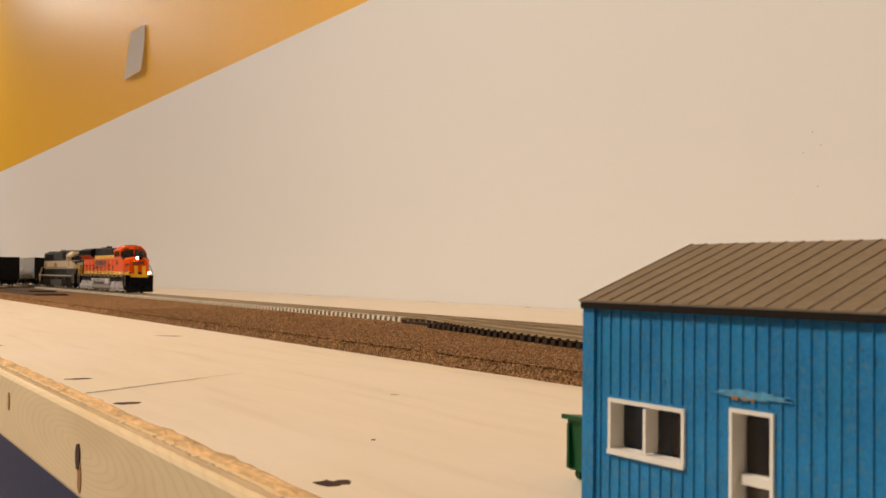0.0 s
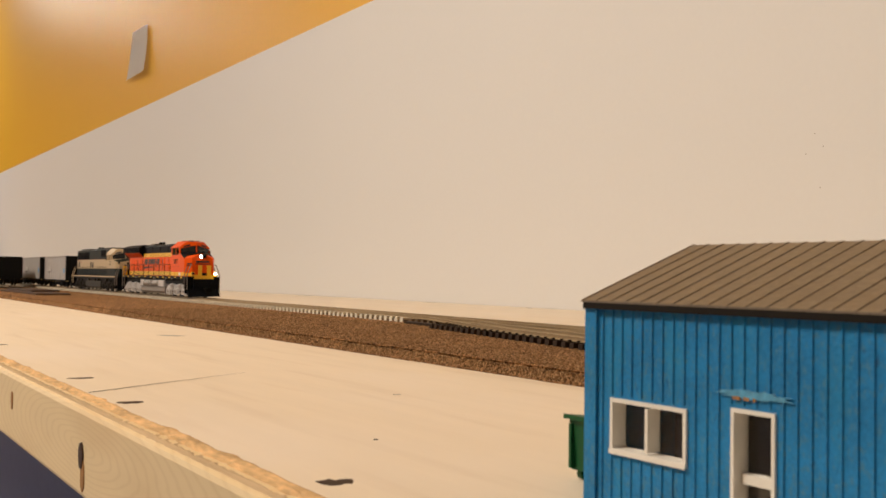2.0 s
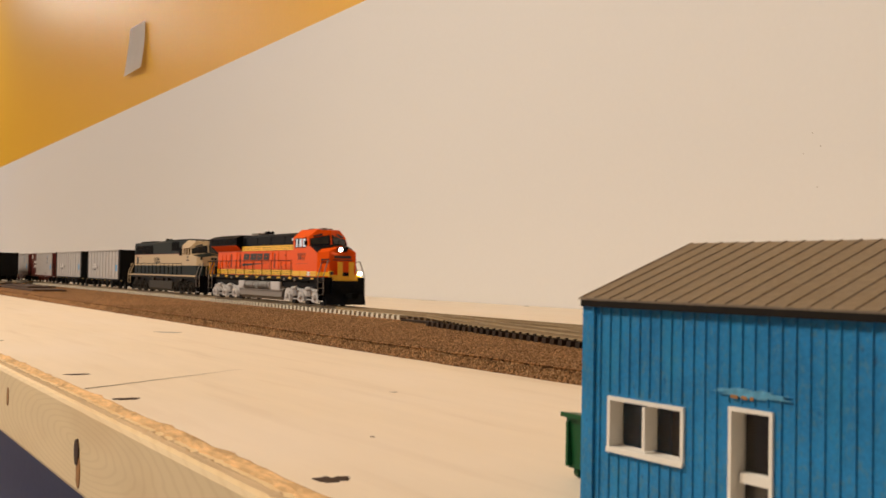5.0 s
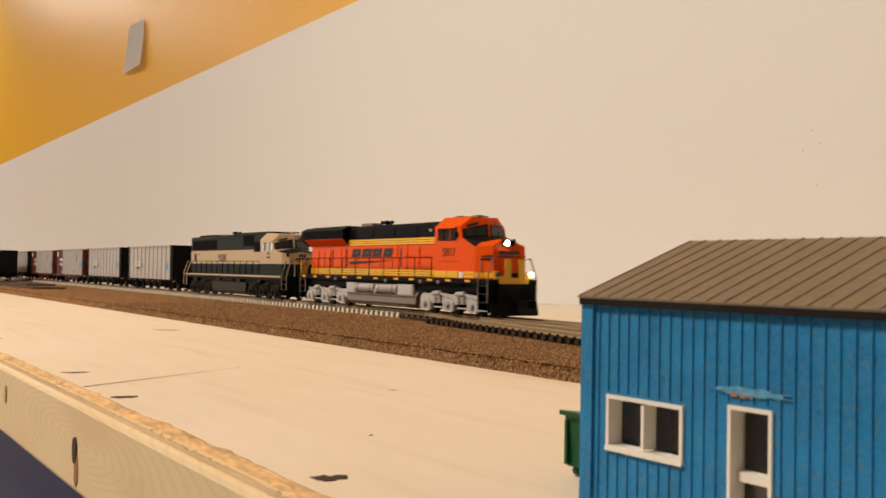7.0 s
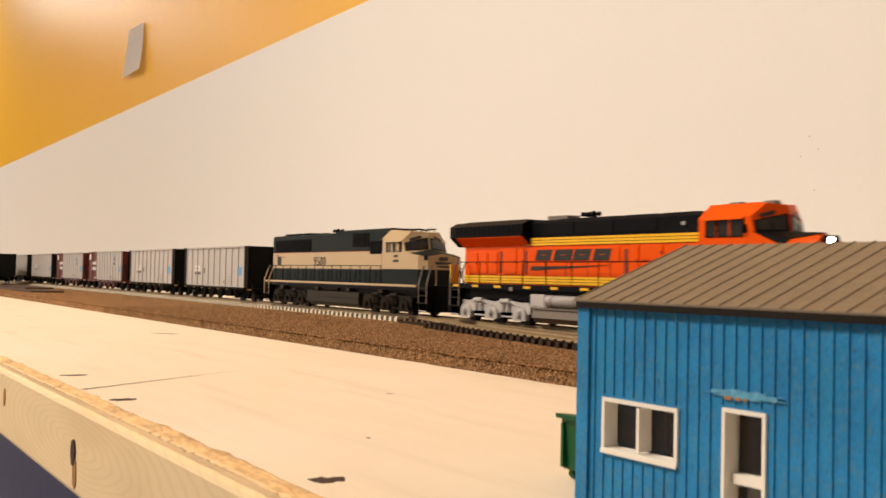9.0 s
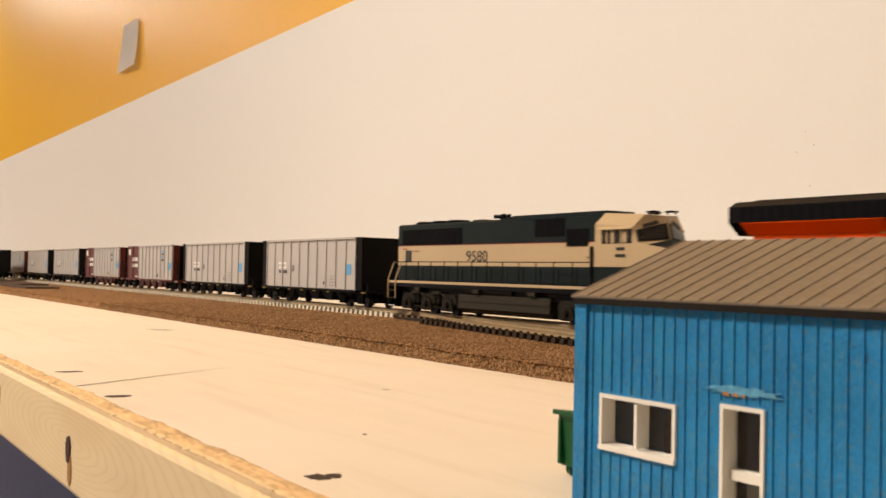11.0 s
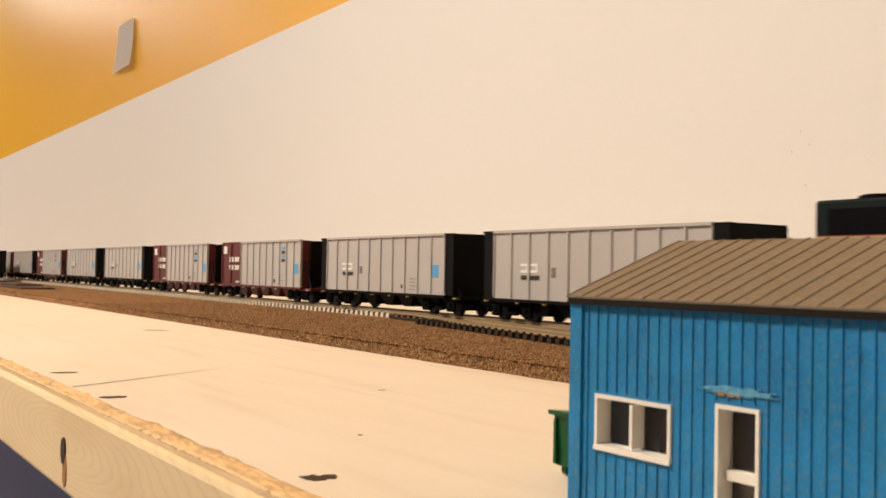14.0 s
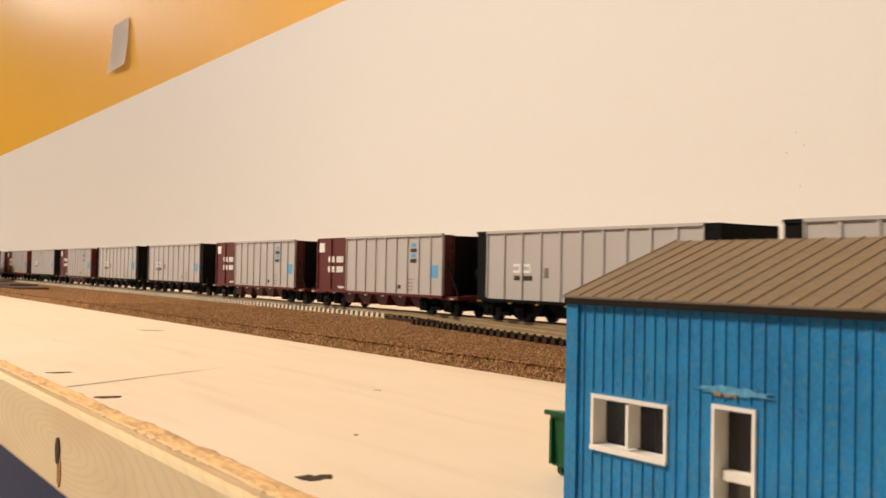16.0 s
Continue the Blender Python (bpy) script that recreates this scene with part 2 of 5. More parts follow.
def prism(bm, pts, a, b, axis="x"):
    """A closed outline swept from a to b along an axis. Outline as (y, z) for x, (x, z) for y, (x, y) for z."""
    def at(p, s):
        return {"x": (s, p[0], p[1]), "y": (p[0], s, p[1]), "z": (p[0], p[1], s)}[axis]
    lo = [bm.verts.new(at(p, a)) for p in pts]
    hi = [bm.verts.new(at(p, b)) for p in pts]
    fs = [bm.faces.new(lo), bm.faces.new(hi[::-1])]
    k = len(pts)
    for i in range(k):
        fs.append(bm.faces.new((lo[i], hi[i], hi[(i + 1) % k], lo[(i + 1) % k])))
    bmesh.ops.recalc_face_normals(bm, faces=fs)


def rod(bm, p0, p1, r, n=8):
    p0, p1 = Vector(p0), Vector(p1)
    m = Matrix.Translation((p0 + p1) / 2) @ (p1 - p0).to_track_quat("Z", "Y").to_matrix().to_4x4()
    bmesh.ops.create_cone(bm, cap_ends=True, segments=n, radius1=r, radius2=r, depth=(p1 - p0).length, matrix=m)


def mesh_of(name, bm, material):
    me = bpy.data.meshes.new(name)
    bm.normal_update()
    bm.to_mesh(me)
    bm.free()
    me.materials.append(material)
    return me


def part(name, bm, material, parent, label=""):
    ob = new(name, mesh_of(name, bm, material))
    ob.parent = parent
    if label:
        ob["label"] = label
    return ob


def thing(name, m, label, category, group="", kind=""):
    ob = new(name)
    ob.empty_display_size = 0.01
    ob.matrix_world = m
    return tagged(ob, label, category, group, kind)


def solid(name, bm, material, label="", category="", group="", kind=""):
    return tagged(new(name, mesh_of(name, bm, material)), label, category, group, kind)


def B(*boxes, bevel=0.0):
    bm = bmesh.new()
    for b in boxes:
        box(bm, *b, bevel=bevel)
    return bm


def P(pts, a, b, axis="x"):
    bm = bmesh.new()
    prism(bm, pts, a, b, axis)
    return bm


def R(*rods, r=0.0005, n=6):
    bm = bmesh.new()
    for a, b in rods:
        rod(bm, a, b, r, n)
    return bm


def text_part(name, words, size, m, material, parent, squash=1.0):
    cu = bpy.data.curves.new(name, "FONT")
    cu.body, cu.size, cu.extrude = words, size, 0.00008
    tmp = bpy.data.objects.new(name, cu)
    me = bpy.data.meshes.new_from_object(tmp)
    bpy.data.objects.remove(tmp)
    me.materials.append(material)
    ob = new(name, me)
    ob.parent = parent
    ob.matrix_local = m @ Matrix.Diagonal((squash, 1, 1, 1))
    return ob


# ---- the room ----
WALL_Y, TOP_WHITE = 0.733, 0.4575
solid("wall_back", B((-6.5, 1.8, WALL_Y + 0.004, WALL_Y + 0.12, -1.0, 1.5)), WALL_YELLOW, "yellow painted wall above the white backdrop", "wall", kind="structure")
solid("backdrop", B((-6.5, 1.8, WALL_Y, WALL_Y + 0.0035, -0.05, TOP_WHITE)), WALL_WHITE, "smooth white painted backdrop panel behind the layout", "backdrop", kind="structure")
solid("wall_left", B((-6.62, -6.5, -2.5, WALL_Y, -1.0, 1.5)), WALL_YELLOW, "yellow painted end wall", "wall", kind="structure")
# Right and front walls are out of view; white keeps bounced light from yellowing.
solid("wall_right", B((1.8, 1.92, -2.5, WALL_Y, -1.0, 1.5)), WALL_WHITE, "unseen white end wall, added and kept white to limit yellow bounce", "wall", kind="structure")
solid("wall_front", B((-6.62, 1.92, -2.62, -2.5, -1.0, 1.5)), WALL_WHITE, "unseen white wall across the aisle, added and kept white to limit yellow bounce", "wall", kind="structure")
solid("ceiling", B((-6.62, 1.92, -2.62, WALL_Y + 0.12, 1.5, 1.6)), CEILING, "plain white ceiling", "ceiling", kind="structure")
solid("floor", B((-6.62, 1.92, -2.62, WALL_Y + 0.12, -1.1, -1.0)), CARPET, "blue-grey carpeted floor", "floor", kind="structure")


for sx, sz in ((-0.554, 0.163), (-0.5454, 0.151), (-0.5631, 0.146), (-0.5486, 0.116)):
    bm = bmesh.new()
    rod(bm, (sx, WALL_Y - 0.0002, sz), (sx, WALL_Y + 0.001, sz), 0.0006, 10)
    part("speck", bm, GREY_MARK, bpy.data.objects["backdrop"], "small grey speck on the backdrop")


solid("panel_under", B((-6.4, 1.7, 0.60, 0.62, -1.0, -0.0110)), UNDER, "blue-grey panel closing the space under the table", "panel", kind="structure")


# ---- wall note ----
def paper_note():
    bm = bmesh.new()
    nx, nz = 6, 10
    grid = []
    for j in range(nz + 1):
        row = []
        for i in range(nx + 1):
            u, v = i / nx, j / nz
            lift = 0.004 + 0.012 * (1 - v) ** 2 * (0.4 + 0.6 * u)
            row.append(bm.verts.new((-2.712 + 0.180 * u + 0.035 * v * (1 - u) - 0.012 * v * u, WALL_Y + 0.002 - lift, 0.546 - 0.004 * u + 0.122 * v)))
        grid.append(row)
    for j in range(nz):
        for i in range(nx):
            bm.faces.new((grid[j][i], grid[j][i + 1], grid[j + 1][i + 1], grid[j + 1][i]))
    bmesh.ops.solidify(bm, geom=bm.faces[:], thickness=0.0008)
    return solid("paper_note", bm, PAPER, "white paper note curling off the yellow wall", "note")


paper_note()


# ---- benchwork ----
bench = thing("benchwork", pose(-1.0, 0.35, 0), "pale plywood layout table with a knotty pine front board", "table")


def local(bm):
    bmesh.ops.translate(bm, verts=bm.verts, vec=(1.0, -0.35, 0))
    return bm


DECK_X0, DECK_X1 = -4.6, 1.2
part("deck", local(B((DECK_X0, DECK_X1, 0.0715, WALL_Y - 0.001, -0.011, 0.0))), PLY, bench, "pale sanded plywood deck")


def ragged_edge(first, last):
    """Splintered front edge of the plywood, sloping from the deck down to the front board, between two of its rows."""
    bm = bmesh.new()
    xs = np.arange(-2.2, 0.5, 0.0022)
    rows = []
    for x in xs:
        n1 = noise.noise((x * 130, 0, 0)) * 0.0012 + noise.noise((x * 30, 7, 0)) * 0.0014
        n2 = noise.noise((x * 300, 3, 0)) * 0.0005
        r = [(x, 0.0722 + max(n1, -0.0004), 0.0001), (x, 0.0714 + max(n1, -0.0004) * 0.5, 0.0003 + n2 * 0.3), (x, 0.0703 + n1 * 0.4, -0.0001 + n2),
             (x, 0.0688 + n1 * 0.3, -0.0009 + n2 * 1.4), (x, 0.0672 + n1 * 0.2, -0.0005 - n2), (x, 0.0656 + n2, -0.0006), (x, 0.0654, -0.004)]
        rows.append([bm.verts.new(p) for p in r[first:last]])
    for a, b in zip(rows, rows[1:]):
        for i in range(len(a) - 1):
            bm.faces.new((a[i], a[i + 1], b[i + 1], b[i]))
    return bm


part("splintered_edge", local(ragged_edge(0, 4)), PLY_EDGE, bench, "rough splintered plywood edge")
part("plywood_core", local(ragged_edge(3, 7)), PLY_CORE, bench, "grey-tan inner plies below the splintered edge")
front = part("front_board", local(B((-4.6, 1.2, 0.0640, 0.0714, -0.0240, -0.0007), bevel=0.0014)), PINE, bench, "knotty pine front board")


def blob(cx, cz, rx, rz, y, seed, n=18):
    """A ragged disc on the front board's face."""
    bm = bmesh.new()
    vs = []
    for i in range(n):
        a = 2 * math.pi * i / n
        k = 1 + 0.18 * noise.noise((seed, i * 0.7, 0))
        vs.append((cx + rx * k * math.cos(a), cz + rz * k * math.sin(a)))
    prism(bm, vs, y - 0.00015, y + 0.001, "y")
    return bm


for cx, cz, rx, rz, s in ((-0.2751, -0.0128, 0.0026, 0.0033, 1), (-0.3790, -0.0045, 0.0022, 0.0026, 4), (-0.62, -0.014, 0.004, 0.003, 6)):
    k = part("knot", local(blob(cx + 0.0016, cz - 0.0052, rx * 0.75, rz * 1.25, 0.0639, s)), KNOT_RIM, front, "amber knot ring")
    if s != 4:
        part("knot", local(blob(cx, cz, rx * 0.85, rz * 1.05, 0.0637, s + 1)), KNOT, front, "dark loose knot")


def pit(name, cx, cy, lx, ly, turn, material, label, seed):
    bm = bmesh.new()
    pts = []
    for i in range(22):
        a = 2 * math.pi * i / 22
        k = 1 + 0.8 * noise.noise((seed, i * 1.3, 0))
        p = Vector((lx * k * math.cos(a), 1.7 * ly * k * math.sin(a), 0))
        p.rotate(Euler((0, 0, radians(turn))))
        pts.append((cx + p.x, cy + p.y))
    prism(bm, pts, -0.0008, 0.00012, "z")
    part(name, local(bm), material, bench, label)


pit("gouge", -0.1561, 0.0787, 0.0032, 0.0013, 78, GOUGE, "dark countersunk screw hole", 1)
pit("gouge", -0.2781, 0.0772, 0.0036, 0.0012, 80, GOUGE, "dark countersunk screw hole", 2)
pit("gouge", -0.3481, 0.0803, 0.0035, 0.0011, 82, GOUGE, "dark countersunk screw hole", 3)
pit("gouge", -0.52, 0.0790, 0.005, 0.0012, 84, GOUGE, "dark countersunk screw hole", 4)
pit("filler_spot", -0.5614, 0.1787, 0.007, 0.0022, 40, GREY_MARK, "grey filler spot", 5)
pit("speck", -0.1924, 0.1065, 0.0004, 0.0003, 0, GOUGE, "dark speck", 6)
pit("speck", -0.262, 0.152, 0.0012, 0.0003, 60, GREY_MARK, "grey speck", 7)
for i, (sx, sy) in enumerate(((-1.570, 0.716), (-1.548, 0.725), (-1.160, 0.724), (-1.138, 0.720), (-1.905, 0.722), (-0.938, 0.722))):
    pit("speck", sx, sy, 0.005 + 0.002 * (i % 3), 0.002, 30 * i, GREY_MARK, "grey smudge on the plywood", 10 + i)


def crack():
    bm = bmesh.new()
    a, b = Vector((-0.3057, 0.0727, 0)), Vector((-0.3447, 0.1368, 0))
    n = 60
    d = (b - a).normalized()
    side = Vector((-d.y, d.x, 0))
    prev = None
    for i in range(n + 1):
        u = i / n
        w = (0.00042 if i % 7 else 0.0002) * (1 - 0.9 * u) + 0.00004
        p = a.lerp(b, u) + side * 0.0007 * noise.noise((i * 0.3, 0, 5))
        cur = [bm.verts.new(p + side * w + Vector((0, 0, 0.0001))), bm.verts.new(p - side * w + Vector((0, 0, 0.0001)))]
        if prev:
            bm.faces.new((prev[0], prev[1], cur[1], cur[0]))
        prev = cur
    return bm


part("crack", local(crack()), GOUGE, bench, "hairline crack in the plywood face")


# ---- cork roadbed ----
def cork_strip(x0, x1, y0, y1, z1, step):
    """A strip with a crumbly front edge."""
    bm = bmesh.new()
    rows = []
    x = x0
    while x <= x1:
        e = 0.0006 * noise.noise((x * 700, 1, 0)) + 0.0010 * noise.noise((x * 50, 4, 0))
        f = 0.0005 * noise.noise((x * 900, 9, 0))
        pts = [(y0 + e - 0.0014, 0.0), (y0 + e - 0.0008 + f, z1 * 0.35), (y0 + e - 0.0001 - f, z1 * 0.70), (y0 + e + 0.0002 + 0.0034 * abs(noise.noise((x * 160, 8, 0))) + f, z1 * (0.78 + 0.12 * noise.noise((x * 220, 6, 0)))), (y0 + e + 0.0004 - f, z1 * 0.86),
               (y0 + e + f, z1 - 0.0003), (y0 + e + 0.0008, z1 + 0.0003 * noise.noise((x * 300, 5, 0))), (y0 + 0.008, z1), (y1, z1), (y1, 0.0)]
        rows.append([bm.verts.new((x, y, z)) for y, z in pts])
        x += step
    for a, b in zip(rows, rows[1:]):
        for i in range(len(a) - 1):
            bm.faces.new((a[i], b[i], b[i + 1], a[i + 1]))
    bm.faces.new(rows[0])
    bm.faces.new(rows[-1][::-1])
    bmesh.ops.recalc_face_normals(bm, faces=bm.faces[:])
    return bm


CORK_Z = 0.0052
near_cork = solid("cork_roadbed", cork_strip(-2.4, 0.3, 0.2185, 0.3235, CORK_Z, 0.0009), CORK, "brown granular cork roadbed strip with a crumbly edge", "roadbed", "cork roadbed")


def crumbs(count, seed):
    """Loose-looking cork crumbs half sunk in the strip's top and crumbly front edge."""
    rnd = np.random.RandomState(seed)
    oct_v = np.array(((1, 0, 0), (-1, 0, 0), (0, 1, 0), (0, -1, 0), (0, 0, 1), (0, 0, -1)), float)
    oct_f = np.array(((0, 2, 4), (2, 1, 4), (1, 3, 4), (3, 0, 4), (2, 0, 5), (1, 2, 5), (3, 1, 5), (0, 3, 5)))
    verts, faces = [], []
    for i in range(count):
        x = -0.13 - 0.72 * rnd.rand() ** 1.5
        e = 0.0010 * noise.noise((x * 50, 4, 0))
        if i % 4 == 0:
            up = 0.75 * rnd.rand()
            p = (x, 0.2172 + e + 0.0018 * up, CORK_Z * up)
        else:
            p = (x, 0.2190 + e + 0.100 * rnd.rand() ** 1.3, CORK_Z - 0.0001)
        size = 0.00028 + 0.00032 * rnd.rand(3)
        turn = np.array(Euler(rnd.rand(3) * 6.28).to_matrix())
        verts.append((oct_v * size) @ turn.T + p)
        faces.append(oct_f + 6 * i)
    me = bpy.data.meshes.new("granules")
    me.from_pydata(np.concatenate(verts).tolist(), [], np.concatenate(faces).tolist())
    me.materials.append(GRANULE)
    ob = new("granule_layer", me)
    ob.parent = near_cork
    return tagged(ob, "crumbly brown cork granules", kind="stuff")


crumbs(46000, 3)
solid("cork_roadbed", cork_strip(-4.4, 1.1, 0.3245, 0.386, CORK_Z + 0.0003, 0.006), CORK, "brown cork roadbed strip under the main track", "roadbed", "cork roadbed")


# ---- track ----
TRACK_Y, RAIL_TOP, LEAN = 0.3506, 0.0100, -0.012
SKEW = math.degrees(math.atan(LEAN))


def on_track(x, z=0.0):
    """Pose on the main track's centre line, which runs slightly towards the table's front."""
    return pose(x, TRACK_Y + LEAN * (x + 0.8), z, 0, 0, SKEW)


track = thing("main_track", on_track(-1.0), "model railway track with pale concrete ties on cork", "track")
RP = [(-0.0011, 0), (0.0011, 0), (0.0011, 0.0004), (0.0003, 0.0007), (0.0003, 0.0014), (0.0006, 0.0016), (0.0006, 0.0021), (-0.0006, 0.0021),
      (-0.0006, 0.0016), (-0.0003, 0.0014), (-0.0003, 0.0007), (-0.0011, 0.0004)]
for s in (-1, 1):
    part("rail", P([(s * 0.0086 + a, RAIL_TOP - 0.0021 + b) for a, b in RP], -3.4, 2.1), RAIL, track, "dull nickel-silver rail")


def tie_mesh(name, w, l0, l1, z0, z1, material):
    bm = bmesh.new()
    prism(bm, [(l0, z0), (l1, z0), (l1 - 0.0003, z1), (l0 + 0.0003, z1)], -w / 2, w / 2)
    return mesh_of(name, bm, material)


def lay(name, me, parent, xs, y=0.0, turn=0.0):
    for x in xs:
        ob = new(name, me)
        ob.parent = parent
        ob.location = (x, y, 0)
        ob.rotation_euler[2] = turn


tie = tie_mesh("concrete_tie", 0.0036, -0.0156, 0.0156, CORK_Z, RAIL_TOP - 0.0016, CONCRETE)
part("tie_web", B((-1.44, 0.4345, -0.0150, 0.0150, CORK_Z, CORK_Z + 0.0016)), TIE_TAN, track, "brown plastic web between the ties")
lay("concrete_tie", tie, track, [0.432 - 0.0072 * i for i in range(260)])
rest = bmesh.new()
for i in range(260, 520):
    x = 0.432 - 0.0072 * i
    box(rest, x - 0.00165, x + 0.00165, -0.015, 0.015, CORK_Z, RAIL_TOP - 0.0021)
tagged(part("far_ties", rest, CONCRETE, track), kind="stuff")

switch = thing("turnout", on_track(-0.56), "model railway turnout with dark brown plastic ties", "turnout")


def near_end(x):
    """Near end of the turnout's ties, from the turnout's own centre line."""
    return -0.0152 if x < 0.062 else -0.0376 - 0.17 * (x - 0.072)


DIV = [(0.02, -0.0095), (0.06, -0.0210), (0.09, -0.0310), (0.12, -0.0390), (0.20, -0.0530), (0.34, -0.0765), (0.62, -0.1240)]
x = 0.003
while x < 0.62:
    y0 = near_end(x)
    part("tie", P([(-0.0152, CORK_Z), (0.0155, CORK_Z), (0.0152, RAIL_TOP - 0.0022), (-0.0150, RAIL_TOP - 0.0022)], x - 0.0015, x + 0.0015), TIE_TAN, switch, "weathered tan tie")
    if x > 0.062:
        long_tie = part("tie", P([(y0, CORK_Z), (-0.0154, CORK_Z), (-0.0154, RAIL_TOP - 0.0022), (y0 + 0.0003, RAIL_TOP - 0.0022)], x - 0.0014, x + 0.0014), TIE_BROWN, switch, "dark brown tie")
        ry = np.interp(x, [p[0] for p in DIV], [p[1] for p in DIV]) - 0.0010
        part("spike", B((x - 0.0006, x + 0.0006, ry - 0.0020, ry + 0.0020, RAIL_TOP - 0.0022, RAIL_TOP - 0.0014)), TIE_BROWN, long_tie)
    x += 0.0074


def bent_rail(off):
    bm = bmesh.new()
    prev = None
    for x, y in DIV:
        cur = [bm.verts.new((x, y + off + a, RAIL_TOP - 0.0021 + b)) for a, b in RP]
        if prev:
            for i in range(len(RP)):
                j = (i + 1) % len(RP)
                bm.faces.new((prev[i], prev[j], cur[j], cur[i]))
        prev = cur
    bmesh.ops.recalc_face_normals(bm, faces=bm.faces[:])
    return bm


part("curved_rail", bent_rail(-0.0010), RAIL, switch, "diverging rail")
part("curved_rail", bent_rail(0.0165), RAIL, switch, "diverging rail")
part("throw_bar", B((0.008, 0.050, -0.0225, -0.0170, CORK_Z, CORK_Z + 0.0016), bevel=0.0003), TIE_BROWN, switch, "dark plastic throw bar")
part("guard_rail", B((0.11, 0.16, 0.0062, 0.0068, RAIL_TOP - 0.0021, RAIL_TOP - 0.0001)), RAIL, switch, "short guard rail")
part("frog", P([(0.155, 0.0), (0.205, -0.0032), (0.205, 0.0026)], RAIL_TOP - 0.0021, RAIL_TOP - 0.0002, "z"), RAIL, switch, "metal crossing frog").location = (0, -0.0090, 0)

# brown strips lying on the cork
for x0, x1, y0, y1, z0, z1 in ((-1.62, -1.32, 0.250, 0.290, CORK_Z, CORK_Z + 0.0022), (-1.60, -1.42, 0.262, 0.298, CORK_Z + 0.0022, CORK_Z + 0.0045)):
    solid("wood_strip", B((x0, x1, y0, y1, z0, z1), bevel=0.0004), BROWN_WOOD, "dark brown wooden strip lying on the cork roadbed", "strip", "wood strips on the cork")


# ---- the blue shed ----
ROOF_X0 = -0.1217
BX0, BX1, BY0, BY1 = -0.1210, 0.03, 0.105, 0.1526
EAVE, RIDGE = 0.0319, 0.0413
MIDY = (BY0 + BY1) / 2
shed = thing("blue_shed", pose((BX0 + BX1) / 2, MIDY, 0), "blue model shed with vertical siding and a brown-grey metal roof", "model building")
SX = (BX0 + BX1) / 2


def sl(bm):
    bmesh.ops.translate(bm, verts=bm.verts, vec=(-SX, -MIDY, 0))
    return bm


WIN = (-0.1153, -0.1003, 0.0097, 0.0173)
DOOR = (-0.0917, -0.0851, 0.0, 0.0185)
T = 0.0018


def holed_wall(xs, zs, holes, y0, y1):
    """One sheet with openings; holes are (column, row) cells left out."""
    bm = bmesh.new()
    grid = {}

    def v(i, k, y):
        if (i, k, y) not in grid:
            grid[i, k, y] = bm.verts.new((xs[i], y, zs[k]))
        return grid[i, k, y]

    cells = {(i, k) for i in range(len(xs) - 1) for k in range(len(zs) - 1)} - set(holes)
    for i, k in cells:
        for y in (y0, y1):
            bm.faces.new((v(i, k, y), v(i + 1, k, y), v(i + 1, k + 1, y), v(i, k + 1, y)))
        for di, dk, p, q in ((-1, 0, (i, k), (i, k + 1)), (1, 0, (i + 1, k), (i + 1, k + 1)), (0, -1, (i, k), (i + 1, k)), (0, 1, (i, k + 1), (i + 1, k + 1))):
            if (i + di, k + dk) not in cells:
                bm.faces.new((v(*p, y0), v(*q, y0), v(*q, y1), v(*p, y1)))
    bmesh.ops.recalc_face_normals(bm, faces=bm.faces[:])
    return bm


wall_f = part("front_wall", sl(holed_wall((BX0, WIN[0], WIN[1], DOOR[0], DOOR[1], BX1), (0, WIN[2], WIN[3], DOOR[3], EAVE), ((1, 1), (3, 0), (3, 1), (3, 2)), BY0, BY0 + T)), BLUE, shed, "blue corrugated plastic siding")
part("back_wall", sl(B((BX0, BX1, BY1 - T, BY1, 0, EAVE))), BLUE, shed)
for x0 in (BX0, BX1 - T):
    part("gable_wall", sl(P([(BY0 + T, 0), (BY1 - T, 0), (BY1 - T, EAVE), (MIDY, RIDGE - 0.001), (BY0 + T, EAVE)], x0, x0 + T)), BLUE, shed)
part("floor_panel", sl(B((BX0 + T, BX1 - T, BY0 + T, BY1 - T, 0.0, 0.0005))), INSIDE, shed)
# Added sheet behind the openings that carries the painted-in reflections.
part("inner_lining", sl(B((BX0 + 0.003, BX1 - 0.003, BY0 + 0.016, BY0 + 0.017, 0.0005, 0.031))), INSIDE, shed, "added brown backing, its mottle standing in for reflections in the glass")
part("inner_partition", sl(B((-0.0965, -0.0955, BY0 + 0.005, BY0 + 0.0155, 0.0005, 0.03))), INSIDE, shed)
part("corner_trim", sl(B((BX0 - 0.0004, BX0 + 0.0022, BY0 - 0.0005, BY0, 0, EAVE - 0.0005))), BLUE, shed)
bx = ROOF_X0 + 0.0041
while bx < BX1 - 0.002:
    spans = [(0, EAVE - 0.0006)]
    if WIN[0] - 0.0008 < bx < WIN[1] + 0.0008:
        spans = [(0, WIN[2] - 0.0009), (WIN[3] + 0.0008, EAVE - 0.0006)]
    if DOOR[0] - 0.0008 < bx < DOOR[1] + 0.0008:
        spans = [(DOOR[3] + 0.0008, EAVE - 0.0006)]
    for a, b in spans:
        part("siding_rib", sl(P([(bx - 0.00018, BY0), (bx - 0.00008, BY0 - 0.00024), (bx + 0.00008, BY0 - 0.00024), (bx + 0.00018, BY0)], a, b, "z")), BLUE, wall_f)
    bx += 0.00212


